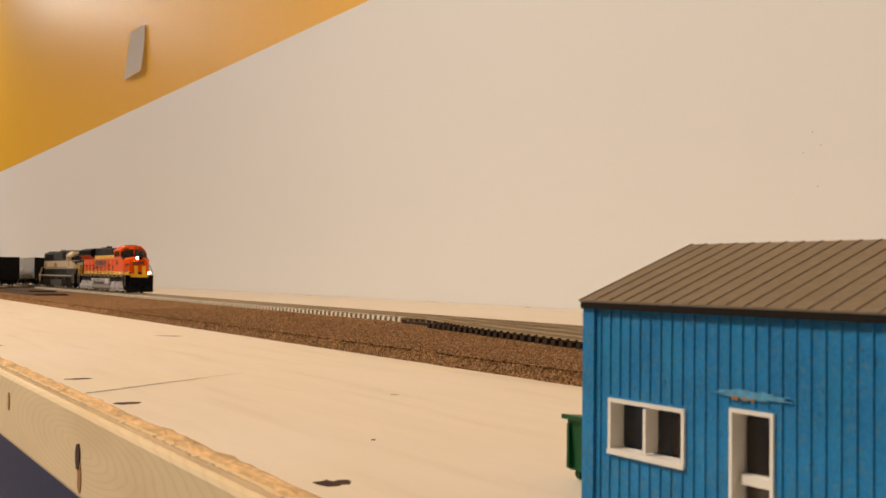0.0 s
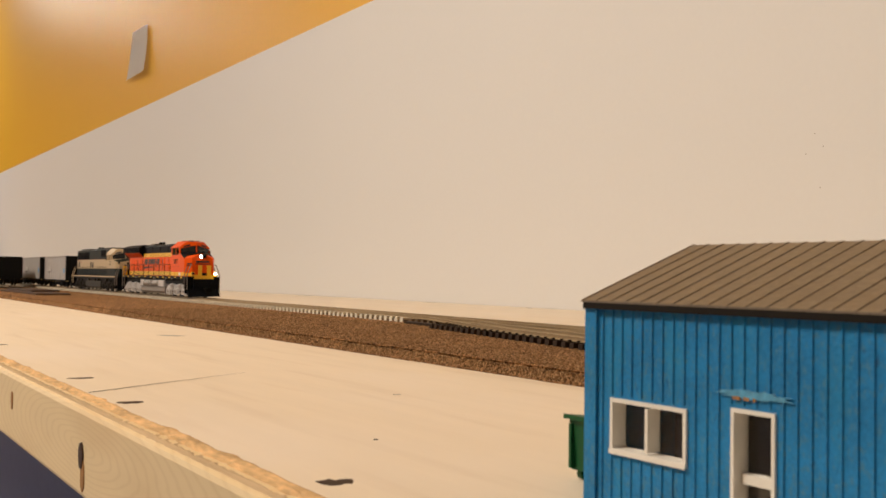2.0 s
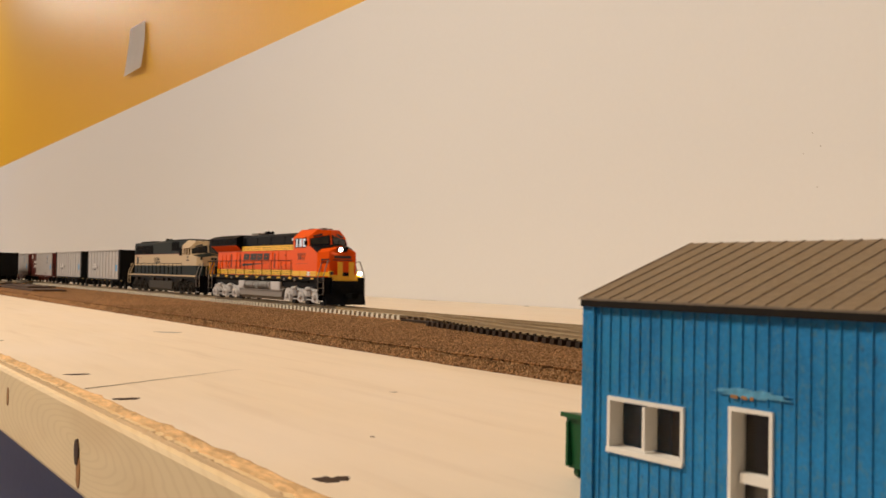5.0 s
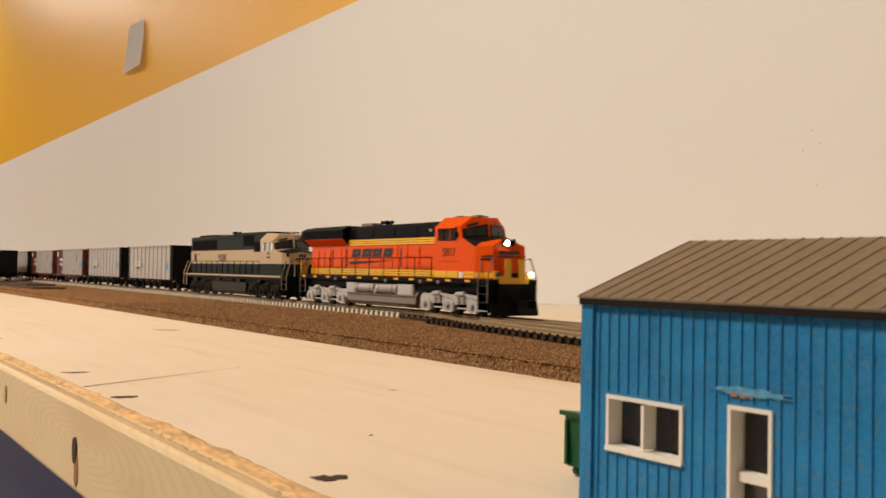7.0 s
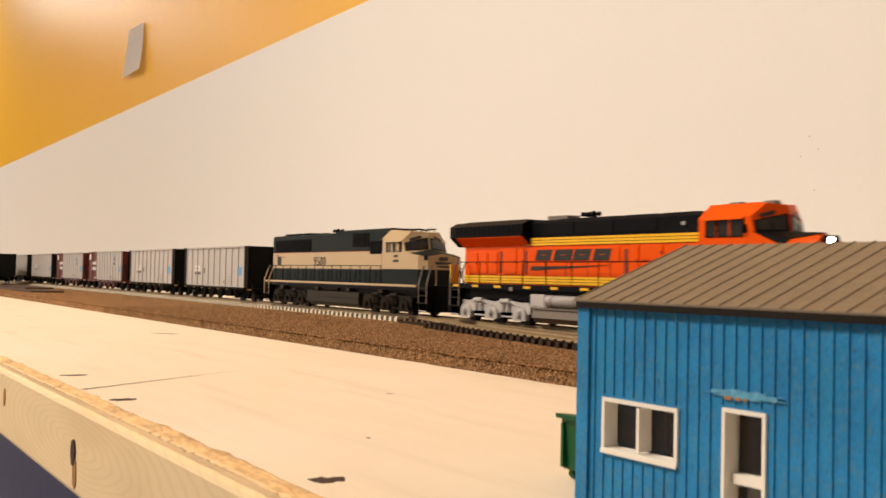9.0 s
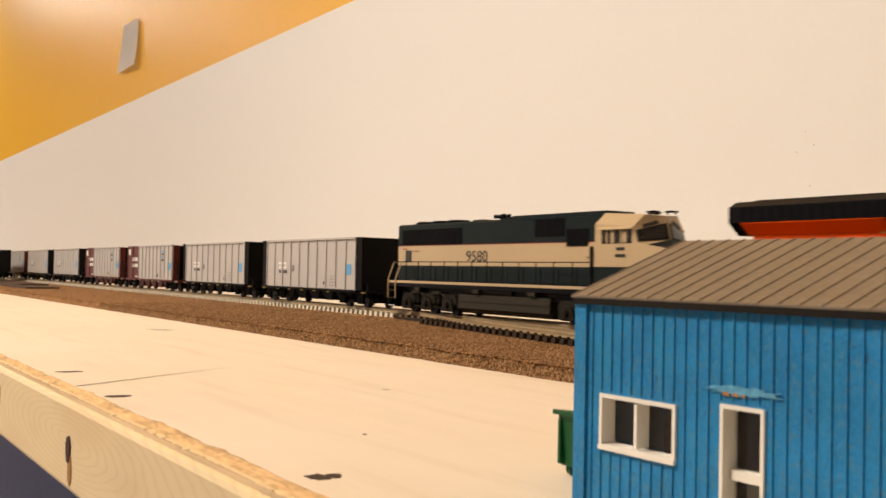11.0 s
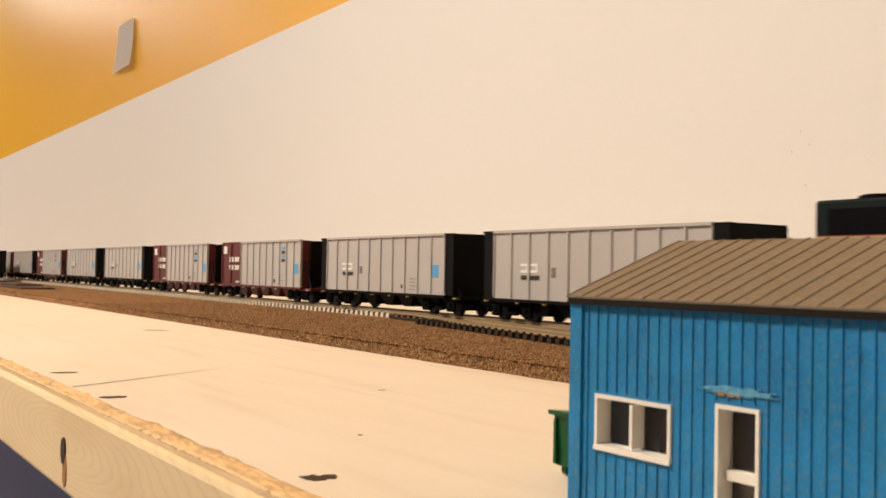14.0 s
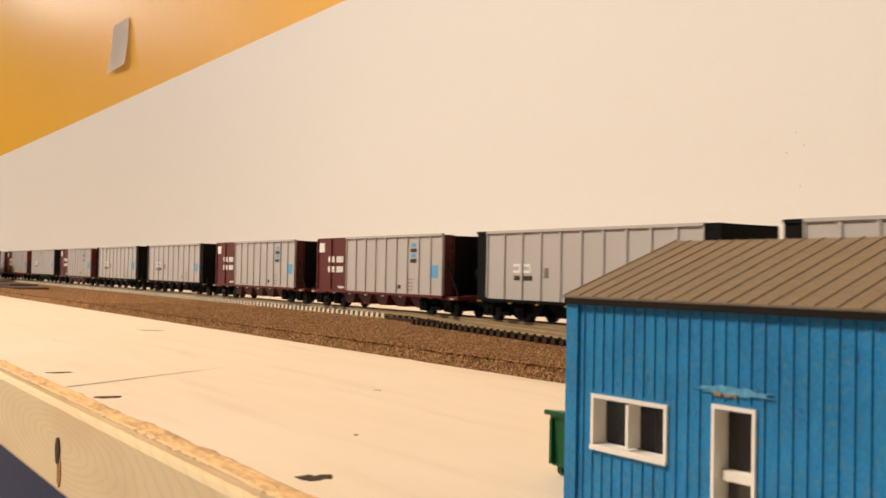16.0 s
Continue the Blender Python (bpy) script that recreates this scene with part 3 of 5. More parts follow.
def frame_bm(x0, x1, z0, z1, w, y0, y1, bottom=True):
    bx_ = [(x0, x0 + w, y0, y1, z0, z1), (x1 - w, x1, y0, y1, z0, z1), (x0 + w, x1 - w, y0, y1, z1 - w, z1)]
    if bottom:
        bx_.append((x0 + w, x1 - w, y0, y1, z0, z0 + w))
    return B(*bx_)


window = part("window", sl(frame_bm(WIN[0] - 0.0003, WIN[1] + 0.0003, WIN[2] - 0.0003, WIN[3] + 0.0003, 0.0006, BY0 - 0.0004, BY0 + 0.0026)), WHITE_TRIM, shed, "white double window frame")
cx = (WIN[0] + WIN[1]) / 2 - 0.0002
part("mullion", sl(B((cx - 0.00030, cx + 0.00030, BY0 - 0.0002, BY0 + 0.0026, WIN[2] + 0.0006, WIN[3] - 0.0006))), WHITE_TRIM, window, "white mullion")
part("sill", sl(B((WIN[0] - 0.0003, WIN[1] + 0.0003, BY0 - 0.0006, BY0 - 0.0004, WIN[2] - 0.0005, WIN[2] + 0.0002))), WHITE_TRIM, window, "white sill")
for a, b in ((WIN[0] + 0.0005, cx - 0.00045), (cx + 0.00045, WIN[1] - 0.0005)):
    part("pane", sl(B((a, b, BY0 + 0.0022, BY0 + 0.0024, WIN[2] + 0.0007, WIN[3] - 0.0007))), CLEAR, window, "clear plastic pane").visible_shadow = False
door = part("door", sl(frame_bm(DOOR[0] - 0.0003, DOOR[1] + 0.0003, 0.0, DOOR[3] + 0.0003, 0.00055, BY0 - 0.0004, BY0 + 0.0026, False)), WHITE_TRIM, shed, "white door frame")
part("door_rail", sl(B((DOOR[0] + 0.0007, DOOR[1] - 0.0007, BY0 + 0.0008, BY0 + 0.0026, 0.0088, 0.0101))), WHITE_TRIM, door, "white door mid rail")
part("door_rail", sl(B((DOOR[0] + 0.0007, DOOR[1] - 0.0007, BY0 + 0.0008, BY0 + 0.0026, 0.0, 0.0016))), WHITE_TRIM, door, "white door bottom rail")
for a, b in ((0.0016, 0.0088), (0.0101, DOOR[3] - 0.0007)):
    part("pane", sl(B((DOOR[0] + 0.0007, DOOR[1] - 0.0007, BY0 + 0.0020, BY0 + 0.0022, a, b))), CLEAR, door, "clear plastic pane").visible_shadow = False


def smudge():
    bm = bmesh.new()
    pts = []
    for i in range(30):
        a = 2 * math.pi * i / 30
        k = 1 + 0.7 * noise.noise((i * 0.8, 2, 0))
        pts.append((-0.0886 + 0.0056 * k * math.cos(a), 0.02075 + 0.0006 * k * math.sin(a)))
    prism(bm, pts, BY0 - 0.00030, BY0 - 0.0001, "y")
    return bm


part("glue_smudge", sl(smudge()), BLUE_PALE, wall_f, "pale glue smudge where a sign came off")

for i, (sx, w) in enumerate(((-0.0917, 0.0012), (-0.0899, 0.0009), (-0.0884, 0.0005))):
    part("glue_residue", sl(B((sx, sx + w, BY0 - 0.00036, BY0 - 0.0001, 0.01995, 0.02040))), KNOT_RIM, wall_f, "brown glue residue")

# roof
RX0, RX1 = ROOF_X0 - 0.0003, BX1 + 0.0003
EY = BY0 - 0.0009
for sgn in (1, -1):
    e = MIDY - sgn * (MIDY - EY)
    slope = part("roof_slope", sl(P([(e, EAVE + 0.0004), (MIDY, RIDGE + 0.0004), (MIDY, RIDGE - 0.0004), (e, EAVE + 0.0001)], RX0, RX1)), ROOF, shed, "brown-grey standing seam roof")
    rx = RX0 + 0.0003
    while rx < RX1:
        part("seam", sl(P([(e, EAVE + 0.00055), (MIDY, RIDGE + 0.00055), (MIDY, RIDGE + 0.0003), (e, EAVE + 0.0003)], rx, rx + 0.00024)), ROOF, slope)
        rx += 0.00325
    part("eave_board", sl(B((RX0 + 0.0006, RX1 - 0.0006, min(e - sgn * 0.0001, e + sgn * 0.0007), max(e - sgn * 0.0001, e + sgn * 0.0007), EAVE - 0.0009, EAVE + 0.0001))), ROOF_DARK, shed, "dark eave board")

# ---- green dumpster ----
dump = thing("dumpster", pose(-0.1312, 0.1228, 0), "small dark green model dumpster with a lid beside the shed", "dumpster")
part("bin", P([(-0.0062, 0.0018), (0.0062, 0.0018), (0.0068, 0.0092), (-0.0068, 0.0108)], -0.0075, 0.0075), GREEN, dump, "green ribbed bin")
for i in range(4):
    part("rib", B((-0.0072 + i * 0.0045, -0.0066 + i * 0.0045, -0.0072, -0.0060, 0.0022, 0.0100)), GREEN, dump)
part("lid", P([(-0.0076, 0.0108), (0.0072, 0.0092), (0.0072, 0.0099), (-0.0076, 0.0116)], -0.0082, 0.0082), GREEN, dump, "green lid with a lip")
part("lifting_bar", B((-0.0082, 0.0082, -0.0012, 0.0012, 0.0062, 0.0074)), GREEN, dump)
for sx in (-0.0062, 0.0062):
    for sy in (-0.0045, 0.0045):
        part("caster", R(((sx - 0.0006, sy, 0.0011), (sx + 0.0006, sy, 0.0011)), r=0.0011, n=12), GREEN, dump, "small caster wheel")
        part("caster_fork", B((sx - 0.0007, sx + 0.0007, sy - 0.0006, sy + 0.0006, 0.0011, 0.0020)), GREEN, dump)


# ---- rolling stock ----
HALF = 0.0175


def side_frame(parent, x0, x1, y, material, n, label):
    """A cast truck side frame with journal boxes and springs, and its wheels."""
    s = -1 if y < 0 else 1
    bm = bmesh.new()
    w = x1 - x0
    ya, yb = sorted((y, y + s * 0.0014))
    prism(bm, [(x0, 0.0090), (x0 + 0.05 * w, 0.0125), (x1 - 0.05 * w, 0.0125), (x1, 0.0090), (x1 - 0.02 * w, 0.0055), (x1 - 0.16 * w, 0.0072), (x0 + 0.16 * w, 0.0072), (x0 + 0.02 * w, 0.0055)], ya, yb, "y")
    yc, yd = sorted((y, y + s * 0.0024))
    for i in range(n):
        ax = x0 + w * (0.12 + 0.76 * i / (n - 1))
        box(bm, ax - 0.0040, ax + 0.0040, yc, yd, 0.0024, 0.0088, bevel=0.0007)
        rod(bm, (ax, y, 0.0060), (ax, y + s * 0.0032, 0.0060), 0.0016, 10)
        if i < n - 1:
            mx = ax + 0.38 * w / (n - 1)
            box(bm, mx - 0.0032, mx + 0.0032, yc, yd, 0.0072, 0.0128, bevel=0.0005)
            box(bm, mx - 0.0045, mx + 0.0045, ya, yb, 0.0030, 0.0050)
    part("side_frame", bm, material, parent, label)


def wheels(parent, x0, x1, n, r, gauge=0.0080):
    for i in range(n):
        ax = x0 + (x1 - x0) * ((0.12 + 0.76 * i / (n - 1)))
        bm = bmesh.new()
        for s in (-1, 1):
            rod(bm, (0, s * gauge, 0), (0, s * (gauge + 0.0018), 0), r, 20)
            rod(bm, (0, s * gauge, 0), (0, s * (gauge - 0.0007), 0), r + 0.0006, 20)
            for a in range(4):
                c = Vector((math.cos(a * math.pi / 2), 0, math.sin(a * math.pi / 2))) * r * 0.6
                rod(bm, (c.x, s * (gauge + 0.0017), c.z), (c.x, s * (gauge + 0.0021), c.z), 0.0008, 6)
        rod(bm, (0, -gauge, 0), (0, gauge, 0), 0.0012, 8)
        w = part("wheelset", bm, WHEEL, parent, "dark steel wheelset")
        w.location = (ax, 0, r)


def truck(parent, x0, x1, material, n, label, r):
    t = part("truck", B((x0 + 0.004, x1 - 0.004, -0.0065, 0.0065, 0.0030, 0.0130)), BLACK, parent, label)
    for y in (-0.0128, 0.0128):
        side_frame(t, x0, x1, y, material, n, label)
    wheels(t, x0, x1, n, r)
    return t


def coupler(parent, x, d):
    part("coupler", B((min(x, x + d * 0.012), max(x, x + d * 0.012), -0.0014, 0.0014, 0.0072, 0.0098), (min(x + d * 0.010, x + d * 0.017), max(x + d * 0.010, x + d * 0.017), -0.0028, 0.0028, 0.0062, 0.0104), bevel=0.0004), BLACK, parent, "black knuckle coupler")


def shell(*faces):
    """A closed mesh from faces given as corner points; corners that meet are joined."""
    bm = bmesh.new()
    for pts in faces:
        bm.faces.new([bm.verts.new(p) for p in pts])
    bmesh.ops.remove_doubles(bm, verts=bm.verts[:], dist=0.00001)
    bmesh.ops.recalc_face_normals(bm, faces=bm.faces[:])
    return bm


def mirrored(p):
    return (p[0], -p[1], p[2])


def plate(pts, lift=0.00025, toward=(0, 0, 0)):
    """A thin plate lying on a slanted surface, raised away from a point inside the body."""
    v = [Vector(p) for p in pts]
    n = (v[1] - v[0]).cross(v[2] - v[0]).normalized()
    if n.dot(v[0] - Vector(toward)) < 0:
        n = -n
    lo, hi = [p - n * 0.0006 for p in v], [p + n * lift for p in v]
    k = len(v)
    return shell(lo, hi, *[(lo[i], lo[(i + 1) % k], hi[(i + 1) % k], hi[i]) for i in range(k)])


def within(a, b, c, d, u, v):
    """A point of the quad a b c d: u from a to b, v from a towards d."""
    a, b, c, d = map(Vector, (a, b, c, d))
    return a.lerp(b, u).lerp(d.lerp(c, u), v)


def pane_on(quad, u0, u1, v0, v1, lift, inside):
    return plate([within(*quad, u, v) for u, v in ((u0, v0), (u1, v0), (u1, v1), (u0, v1))], lift, inside)


def banded(parent, x0, x1, y, z0, z1):
    """Three yellow stripes between thin black lines, on both sides."""
    for s in (-1, 1):
        part("stripe_backing", B((x0, x1, *sorted((s * y, s * (y + 0.0003))), z0, z1)), LBLACK, parent, "thin black stripe lines")
        h = (z1 - z0) / 3
        for j in range(3):
            part("stripe", B((x0 + 0.0002, x1 - 0.0002, *sorted((s * y, s * (y + 0.0006))), z0 + j * h + 0.00013, z0 + (j + 1) * h - 0.00013)), YELLOW, parent, "yellow stripe")


def cast_frame(x0, x1, s, n):
    """One side of a three-axle truck: a scalloped beam with hanging journal boxes, coil springs and brake cylinders."""
    bm = bmesh.new()
    w = x1 - x0
    ya, yb = sorted((s * 0.0126, s * 0.0142))
    top, low = [], []
    m = 36
    axles = [x0 + w * (0.12 + 0.76 * i / (n - 1)) for i in range(n)]
    for i in range(m + 1):
        x = x0 + w * i / m
        d = min(abs(x - a) for a in axles)
        hump = max(0.0, 1 - d / (w * 0.17))
        top.append((x, 0.0132 - 0.0012 * hump - 0.0030 * max(0.0, abs(i / m - 0.5) - 0.46) / 0.04))
        low.append((x, 0.0074 - 0.0026 * math.cos(min(d / (w * 0.19), 1.0) * math.pi / 2) ** 2))
    prism(bm, top + low[::-1], ya, yb, "y")
    for a in axles:
        yc, yd = sorted((s * 0.0132, s * 0.0158))
        prism(bm, [(a - 0.0062, 0.0030), (a - 0.0050, 0.0076), (a - 0.0030, 0.0096), (a + 0.0030, 0.0096), (a + 0.0050, 0.0076), (a + 0.0062, 0.0030), (a + 0.0030, 0.0022), (a - 0.0030, 0.0022)], yc, yd, "y")
        rod(bm, (a, s * 0.0150, 0.0062), (a, s * 0.0172, 0.0062), 0.0020, 14)
        rod(bm, (a, s * 0.0170, 0.0062), (a, s * 0.0176, 0.0062), 0.0011, 10)
    for a, b in zip(axles, axles[1:]):
        c = (a + b) / 2
        for k in (-1, 1):
            for j in range(4):
                rod(bm, (c + k * 0.0024, s * 0.0150, 0.0066 + j * 0.0012), (c + k * 0.0024, s * 0.0150, 0.0073 + j * 0.0012), 0.0016, 10)
        rod(bm, (c - 0.0042, s * 0.0152, 0.0124), (c + 0.0040, s * 0.0150, 0.0128), 0.0014, 12)
        rod(bm, (c + 0.0040, s * 0.0150, 0.0126), (b + 0.0002, s * 0.0154, 0.0098), 0.0006, 6)
        box(bm, c - 0.0050, c + 0.0050, *sorted((s * 0.0130, s * 0.0146)), 0.0036, 0.0046, bevel=0.0003)
    return bm


def big_truck(t, x0, x1, material, label):
    tr = part("truck", B((x0 + 0.004, x1 - 0.004, -0.0065, 0.0065, 0.0022, 0.0130), (x0 + 0.002, x1 - 0.002, -0.0118, 0.0118, 0.0062, 0.0134)), BLACK, t, label)
    for s in (-1, 1):
        part("side_frame", cast_frame(x0, x1, s, 3), material, tr, label)
    wheels(tr, x0, x1, 3, 0.0058)


def end_steps(parent, x, d, material, rail_material, deck):
    """Stepwells at both corners of one end, with bright treads and bent grab rails."""
    for s in (-1, 1):
        y0, y1 = sorted((s * 0.0168, s * 0.0112))
        yo0, yo1 = sorted((s * 0.0112, s * 0.0118))
        xa, xb = sorted((x, x - d * 0.0095))
        st = part("steps", B((xa, xb, yo0, yo1, 0.0030, deck), (xa, xa + 0.0006, y0, y1, 0.0030, deck), (xb - 0.0006, xb, y0, y1, 0.0030, deck)), material, parent, "black stepwell")
        for z in (0.0034, 0.0082, 0.0130, 0.0176):
            part("step", B((xa + 0.0006, xb - 0.0006, y0, y1, z, z + 0.0005)), material, st)
            part("step_edge", B((xa + 0.0006, xb - 0.0006, *sorted((s * 0.0166, s * 0.0171)), z + 0.0001, z + 0.0007)), STEEL if z < 0.004 else TANK_DARK, st, "worn step edge")
        for xo in (x, x - d * 0.0095):
            yo = s * 0.0172
            part("grab_rail", R(((xo, yo, 0.0085), (xo, yo, deck + 0.001)), ((xo, yo, deck + 0.001), (xo + d * 0.0022 - d * 0.003, s * 0.0135, deck + 0.0120)), ((xo - d * 0.0008, s * 0.0135, deck + 0.0120), (xo - d * 0.0012, s * 0.0120, deck + 0.0120)), r=0.00045), rail_material, parent, "bent grab rail")


def walkway_rail(parent, x0, x1, n, z0, z1, y, material):
    for s in (-1, 1):
        top = part("handrail", R(((x0, s * y, z1), (x1, s * y, z1)), r=0.00026, n=6), material, parent, "thin wire handrail")
        for i in range(n):
            x = x0 + (x1 - x0) * i / (n - 1)
            part("stanchion", R(((x, s * y, z0), (x, s * y, z1 + 0.0003)), r=0.00028, n=5), material, top)


def chime_horn(parent, x, z):
    bm = bmesh.new()
    rod(bm, (x, 0, z), (x, 0, z + 0.0018), 0.0008, 8)
    box(bm, x - 0.0012, x + 0.0012, -0.0034, 0.0034, z + 0.0014, z + 0.0022)
    for y, d, ln in ((-0.0030, 1, 0.0065), (-0.0010, -1, 0.0050), (0.0012, 1, 0.0058), (0.0030, -1, 0.0060)):
        m = Matrix.Translation((x + d * ln / 2, y, z + 0.0027)) @ Matrix.Rotation(radians(90 * d), 4, "Y")
        bmesh.ops.create_cone(bm, cap_ends=True, segments=12, radius1=0.0005, radius2=0.0013, depth=ln, matrix=m)
    part("horn", bm, LBLACK, parent, "multi-chime air horn")


def cab_shell(A, B_, C, H, D, E, F_, G, I, J, K0, K, N):
    """A wide-nosed cab from one side's corners: side, slanted roof, two-facet windscreen, hipped nose."""
    m = mirrored
    faces = []
    for q in (lambda p: p, m):
        faces += [[q(p) for p in f] for f in ((A, B_, C, H, D, E), (E, D, G, F_), (D, H, I, J), (D, J, G), (H, C, K), (H, K, N), (H, N, I), (B_, K0, K, C))]
    faces += [(F_, G, J, m(G), m(F_)), (K0, m(K0), m(K), N, K), (A, E, F_, m(F_), m(E), m(A)), (A, B_, K0, m(K0), m(B_), m(A))]
    return shell(*faces)


def orange_loco():
    t = thing("orange_locomotive", on_track(0, RAIL_TOP), "orange and black diesel locomotive with yellow stripes and lit headlights", "locomotive")
    L, DK = 0.2570, 0.0218
    part("frame", B((-L, 0.0, -0.0168, 0.0168, 0.0190, DK), (-L + 0.012, -0.012, -0.0140, 0.0140, 0.0135, 0.0190)), LBLACK, t, "black underframe and walkway")
    for s in (-1, 1):
        for x in (-0.250, -0.2300, -0.2080, -0.1809, -0.1577, -0.1339, -0.1061, -0.0864, -0.0640, -0.0430, -0.0220):
            part("reflector", B((x - 0.0030, x + 0.0030, *sorted((s * 0.0168, s * 0.0170)), 0.0199, 0.0212)), YELLOW, t, "yellow reflector plate")
        for x in (-0.195, -0.120, -0.075, -0.054):
            part("sill_fitting", B((x - 0.0016, x + 0.0016, *sorted((s * 0.0164, s * 0.0173)), 0.0182, 0.0204), bevel=0.0003), TANK, t, "small grey sill fitting")
        part("sill_pipe", R(((-0.235, s * 0.0158, 0.0178), (-0.03, s * 0.0158, 0.0178)), r=0.0006), BLACK, t, "black air pipe under the sill")
    # long hood
    hood = part("hood", B((-L + 0.006, -0.0600, -0.0100, 0.0100, DK, 0.0470)), ORANGE, t, "orange hood side with doors")
    for s in (-1, 1):
        y = s * 0.0100
        for x, w, z0, z1 in ((-0.246, 0.009, 0.0275, 0.0400), (-0.236, 0.009, 0.0275, 0.0400), (-0.226, 0.009, 0.0275, 0.0400), (-0.211, 0.012, 0.0275, 0.0420), (-0.198, 0.006, 0.0275, 0.0420),
                             (-0.1085, 0.0060, 0.0272, 0.0425), (-0.1015, 0.0150, 0.0350, 0.0425), (-0.1015, 0.0150, 0.0272, 0.0346), (-0.0855, 0.0225, 0.0350, 0.0425), (-0.0855, 0.0225, 0.0272, 0.0346)):
            d = part("hood_door", B((x, x + w - 0.0005, *sorted((y, y + s * 0.0006)), z0, z1), bevel=0.0002), ORANGE, hood, "orange access door")
            part("latch", B((x + w - 0.0018, x + w - 0.0010, *sorted((y + s * 0.0005, y + s * 0.0010)), (z0 + z1) / 2 - 0.0006, (z0 + z1) / 2 + 0.0006)), RED, d, "small dark latch")
        for x in (-0.1900, -0.1740, -0.1570, -0.1400, -0.1230):
            part("seam", B((x, x + 0.0003, *sorted((y, y + s * 0.00025)), 0.0272, 0.0345)), RED, hood, "dark panel joint")
        # Slots are not cut: dark red strips paint in their shade.
        for x in (-0.2155, -0.1925, -0.1130):
            part("vent_slot", B((x, x + 0.0022, *sorted((y, y + s * 0.0003)), 0.0285, 0.0405)), RED, hood, "raised dark red strip standing in for the shade of a slot")
    banded(hood, -L + 0.006, -0.0600, 0.0100, DK + 0.0006, 0.0268)
    banded(hood, -0.1860, -0.0600, 0.0100, 0.0430, 0.0474)
    part("intake_box", B((-0.1925, -0.1868, -0.0107, 0.0107, 0.0430, 0.0474)), BRACKET, hood, "dull yellow stripe end")
    roof = part("roof", P([(-0.0100, 0.0470), (-0.0100, 0.0550), (-0.0086, 0.0566), (0.0086, 0.0566), (0.0100, 0.0550), (0.0100, 0.0470)], -0.190, -0.0600), LBLACK, t, "black hood roof")
    for x in (-0.166, -0.141, -0.116, -0.090):
        part("roof_panel", B((x, x + 0.022, -0.0075, 0.0075, 0.0566, 0.0570), bevel=0.0001), LBLACK, roof)
    for s in (-1, 1):
        for x in (-0.178, -0.148, -0.118):
            part("roof_hatch", B((x, x + 0.027, *sorted((s * 0.0100, s * 0.0104)), 0.0485, 0.0542), bevel=0.0001), LBLACK, roof, "black blower screen")
        part("marker_light", B((-0.0755, -0.0735, *sorted((s * 0.0100, s * 0.0106)), 0.0508, 0.0524)), STEEL, roof, "small pale marker light")
    part("exhaust_stack", B((-0.180, -0.163, -0.0045, 0.0045, 0.0566, 0.0592), bevel=0.0005), TANK, roof, "grey exhaust stack")
    chime_horn(roof, -0.150, 0.0566)
    rad = part("radiator", P([(-0.0100, 0.0432), (-0.0160, 0.0484), (-0.0160, 0.0548), (-0.0112, 0.0572), (0.0112, 0.0572), (0.0160, 0.0548), (0.0160, 0.0484), (0.0100, 0.0432)], -L - 0.002, -0.1870), LBLACK, t, "black flared radiator housing")
    for s in (-1, 1):
        part("radiator_soffit", plate([(-L + 0.004, s * 0.0102, 0.0434), (-0.1874, s * 0.0102, 0.0434), (-0.1874, s * 0.0158, 0.0482), (-L + 0.004, s * 0.0158, 0.0482)], 0.0002, (-0.2, 0, 0.052)), ORANGE, rad, "orange sloping underside")
        for i in range(14):
            x = -L + 0.004 + i * 0.0047
            part("grille_bar", B((x, x + 0.0030, *sorted((s * 0.0160, s * 0.0162)), 0.0490, 0.0542)), GRILLE, rad, "black radiator screen")
    part("radiator_cap", B((-L + 0.006, -0.1920, -0.0095, 0.0095, 0.0572, 0.0578), bevel=0.0002), LBLACK, rad)
    # cab
    A, B_, C, H = (-0.0600, -0.0160, DK), (-0.0155, -0.0160, DK), (-0.0155, -0.0160, 0.0404), (-0.0300, -0.0160, 0.0462)
    D, E, F_, G = (-0.0318, -0.0160, 0.0528), (-0.0600, -0.0160, 0.0528), (-0.0600, -0.0090, 0.0590), (-0.0295, -0.0090, 0.0586)
    I, J, K0, K, N = (-0.0240, 0, 0.0466), (-0.0258, 0, 0.0578), (-0.0035, -0.0112, DK), (-0.0045, -0.0112, 0.0412), (-0.0080, 0, 0.0458)
    inside = (-0.035, 0, 0.040)
    cab = part("cab", cab_shell(A, B_, C, H, D, E, F_, G, I, J, K0, K, N), ORANGE, t, "orange wide cab with a hipped nose")
    part("cab_roof_hatch", B((-0.056, -0.036, -0.006, 0.006, 0.0584, 0.0594), bevel=0.0002), ORANGE, cab)
    for s in (-1, 1):
        q = (lambda p: p) if s < 0 else mirrored
        wq = [q(p) for p in (H, I, J, D)]
        f = part("windscreen_frame", pane_on(wq, 0.05, 0.95, 0.03, 0.72, 0.0002, inside), LBLACK, cab, "black windscreen gasket")
        part("windscreen", pane_on(wq, 0.12, 0.88, 0.10, 0.66, 0.0004, inside), GLASS_DARK, f, "dark windscreen pane")
        part("wiper", pane_on(wq, 0.48, 0.52, 0.05, 0.45, 0.0007, inside), BLACK, f)
        mid = tuple(Vector(H).lerp(Vector(K), 0.62))
        for tri in ((H, C, mid), (H, mid, N), (H, N, I)):
            part("anti_glare_panel", plate([q(p) for p in tri], 0.00035, inside), LBLACK, cab, "matt black anti-glare paint")
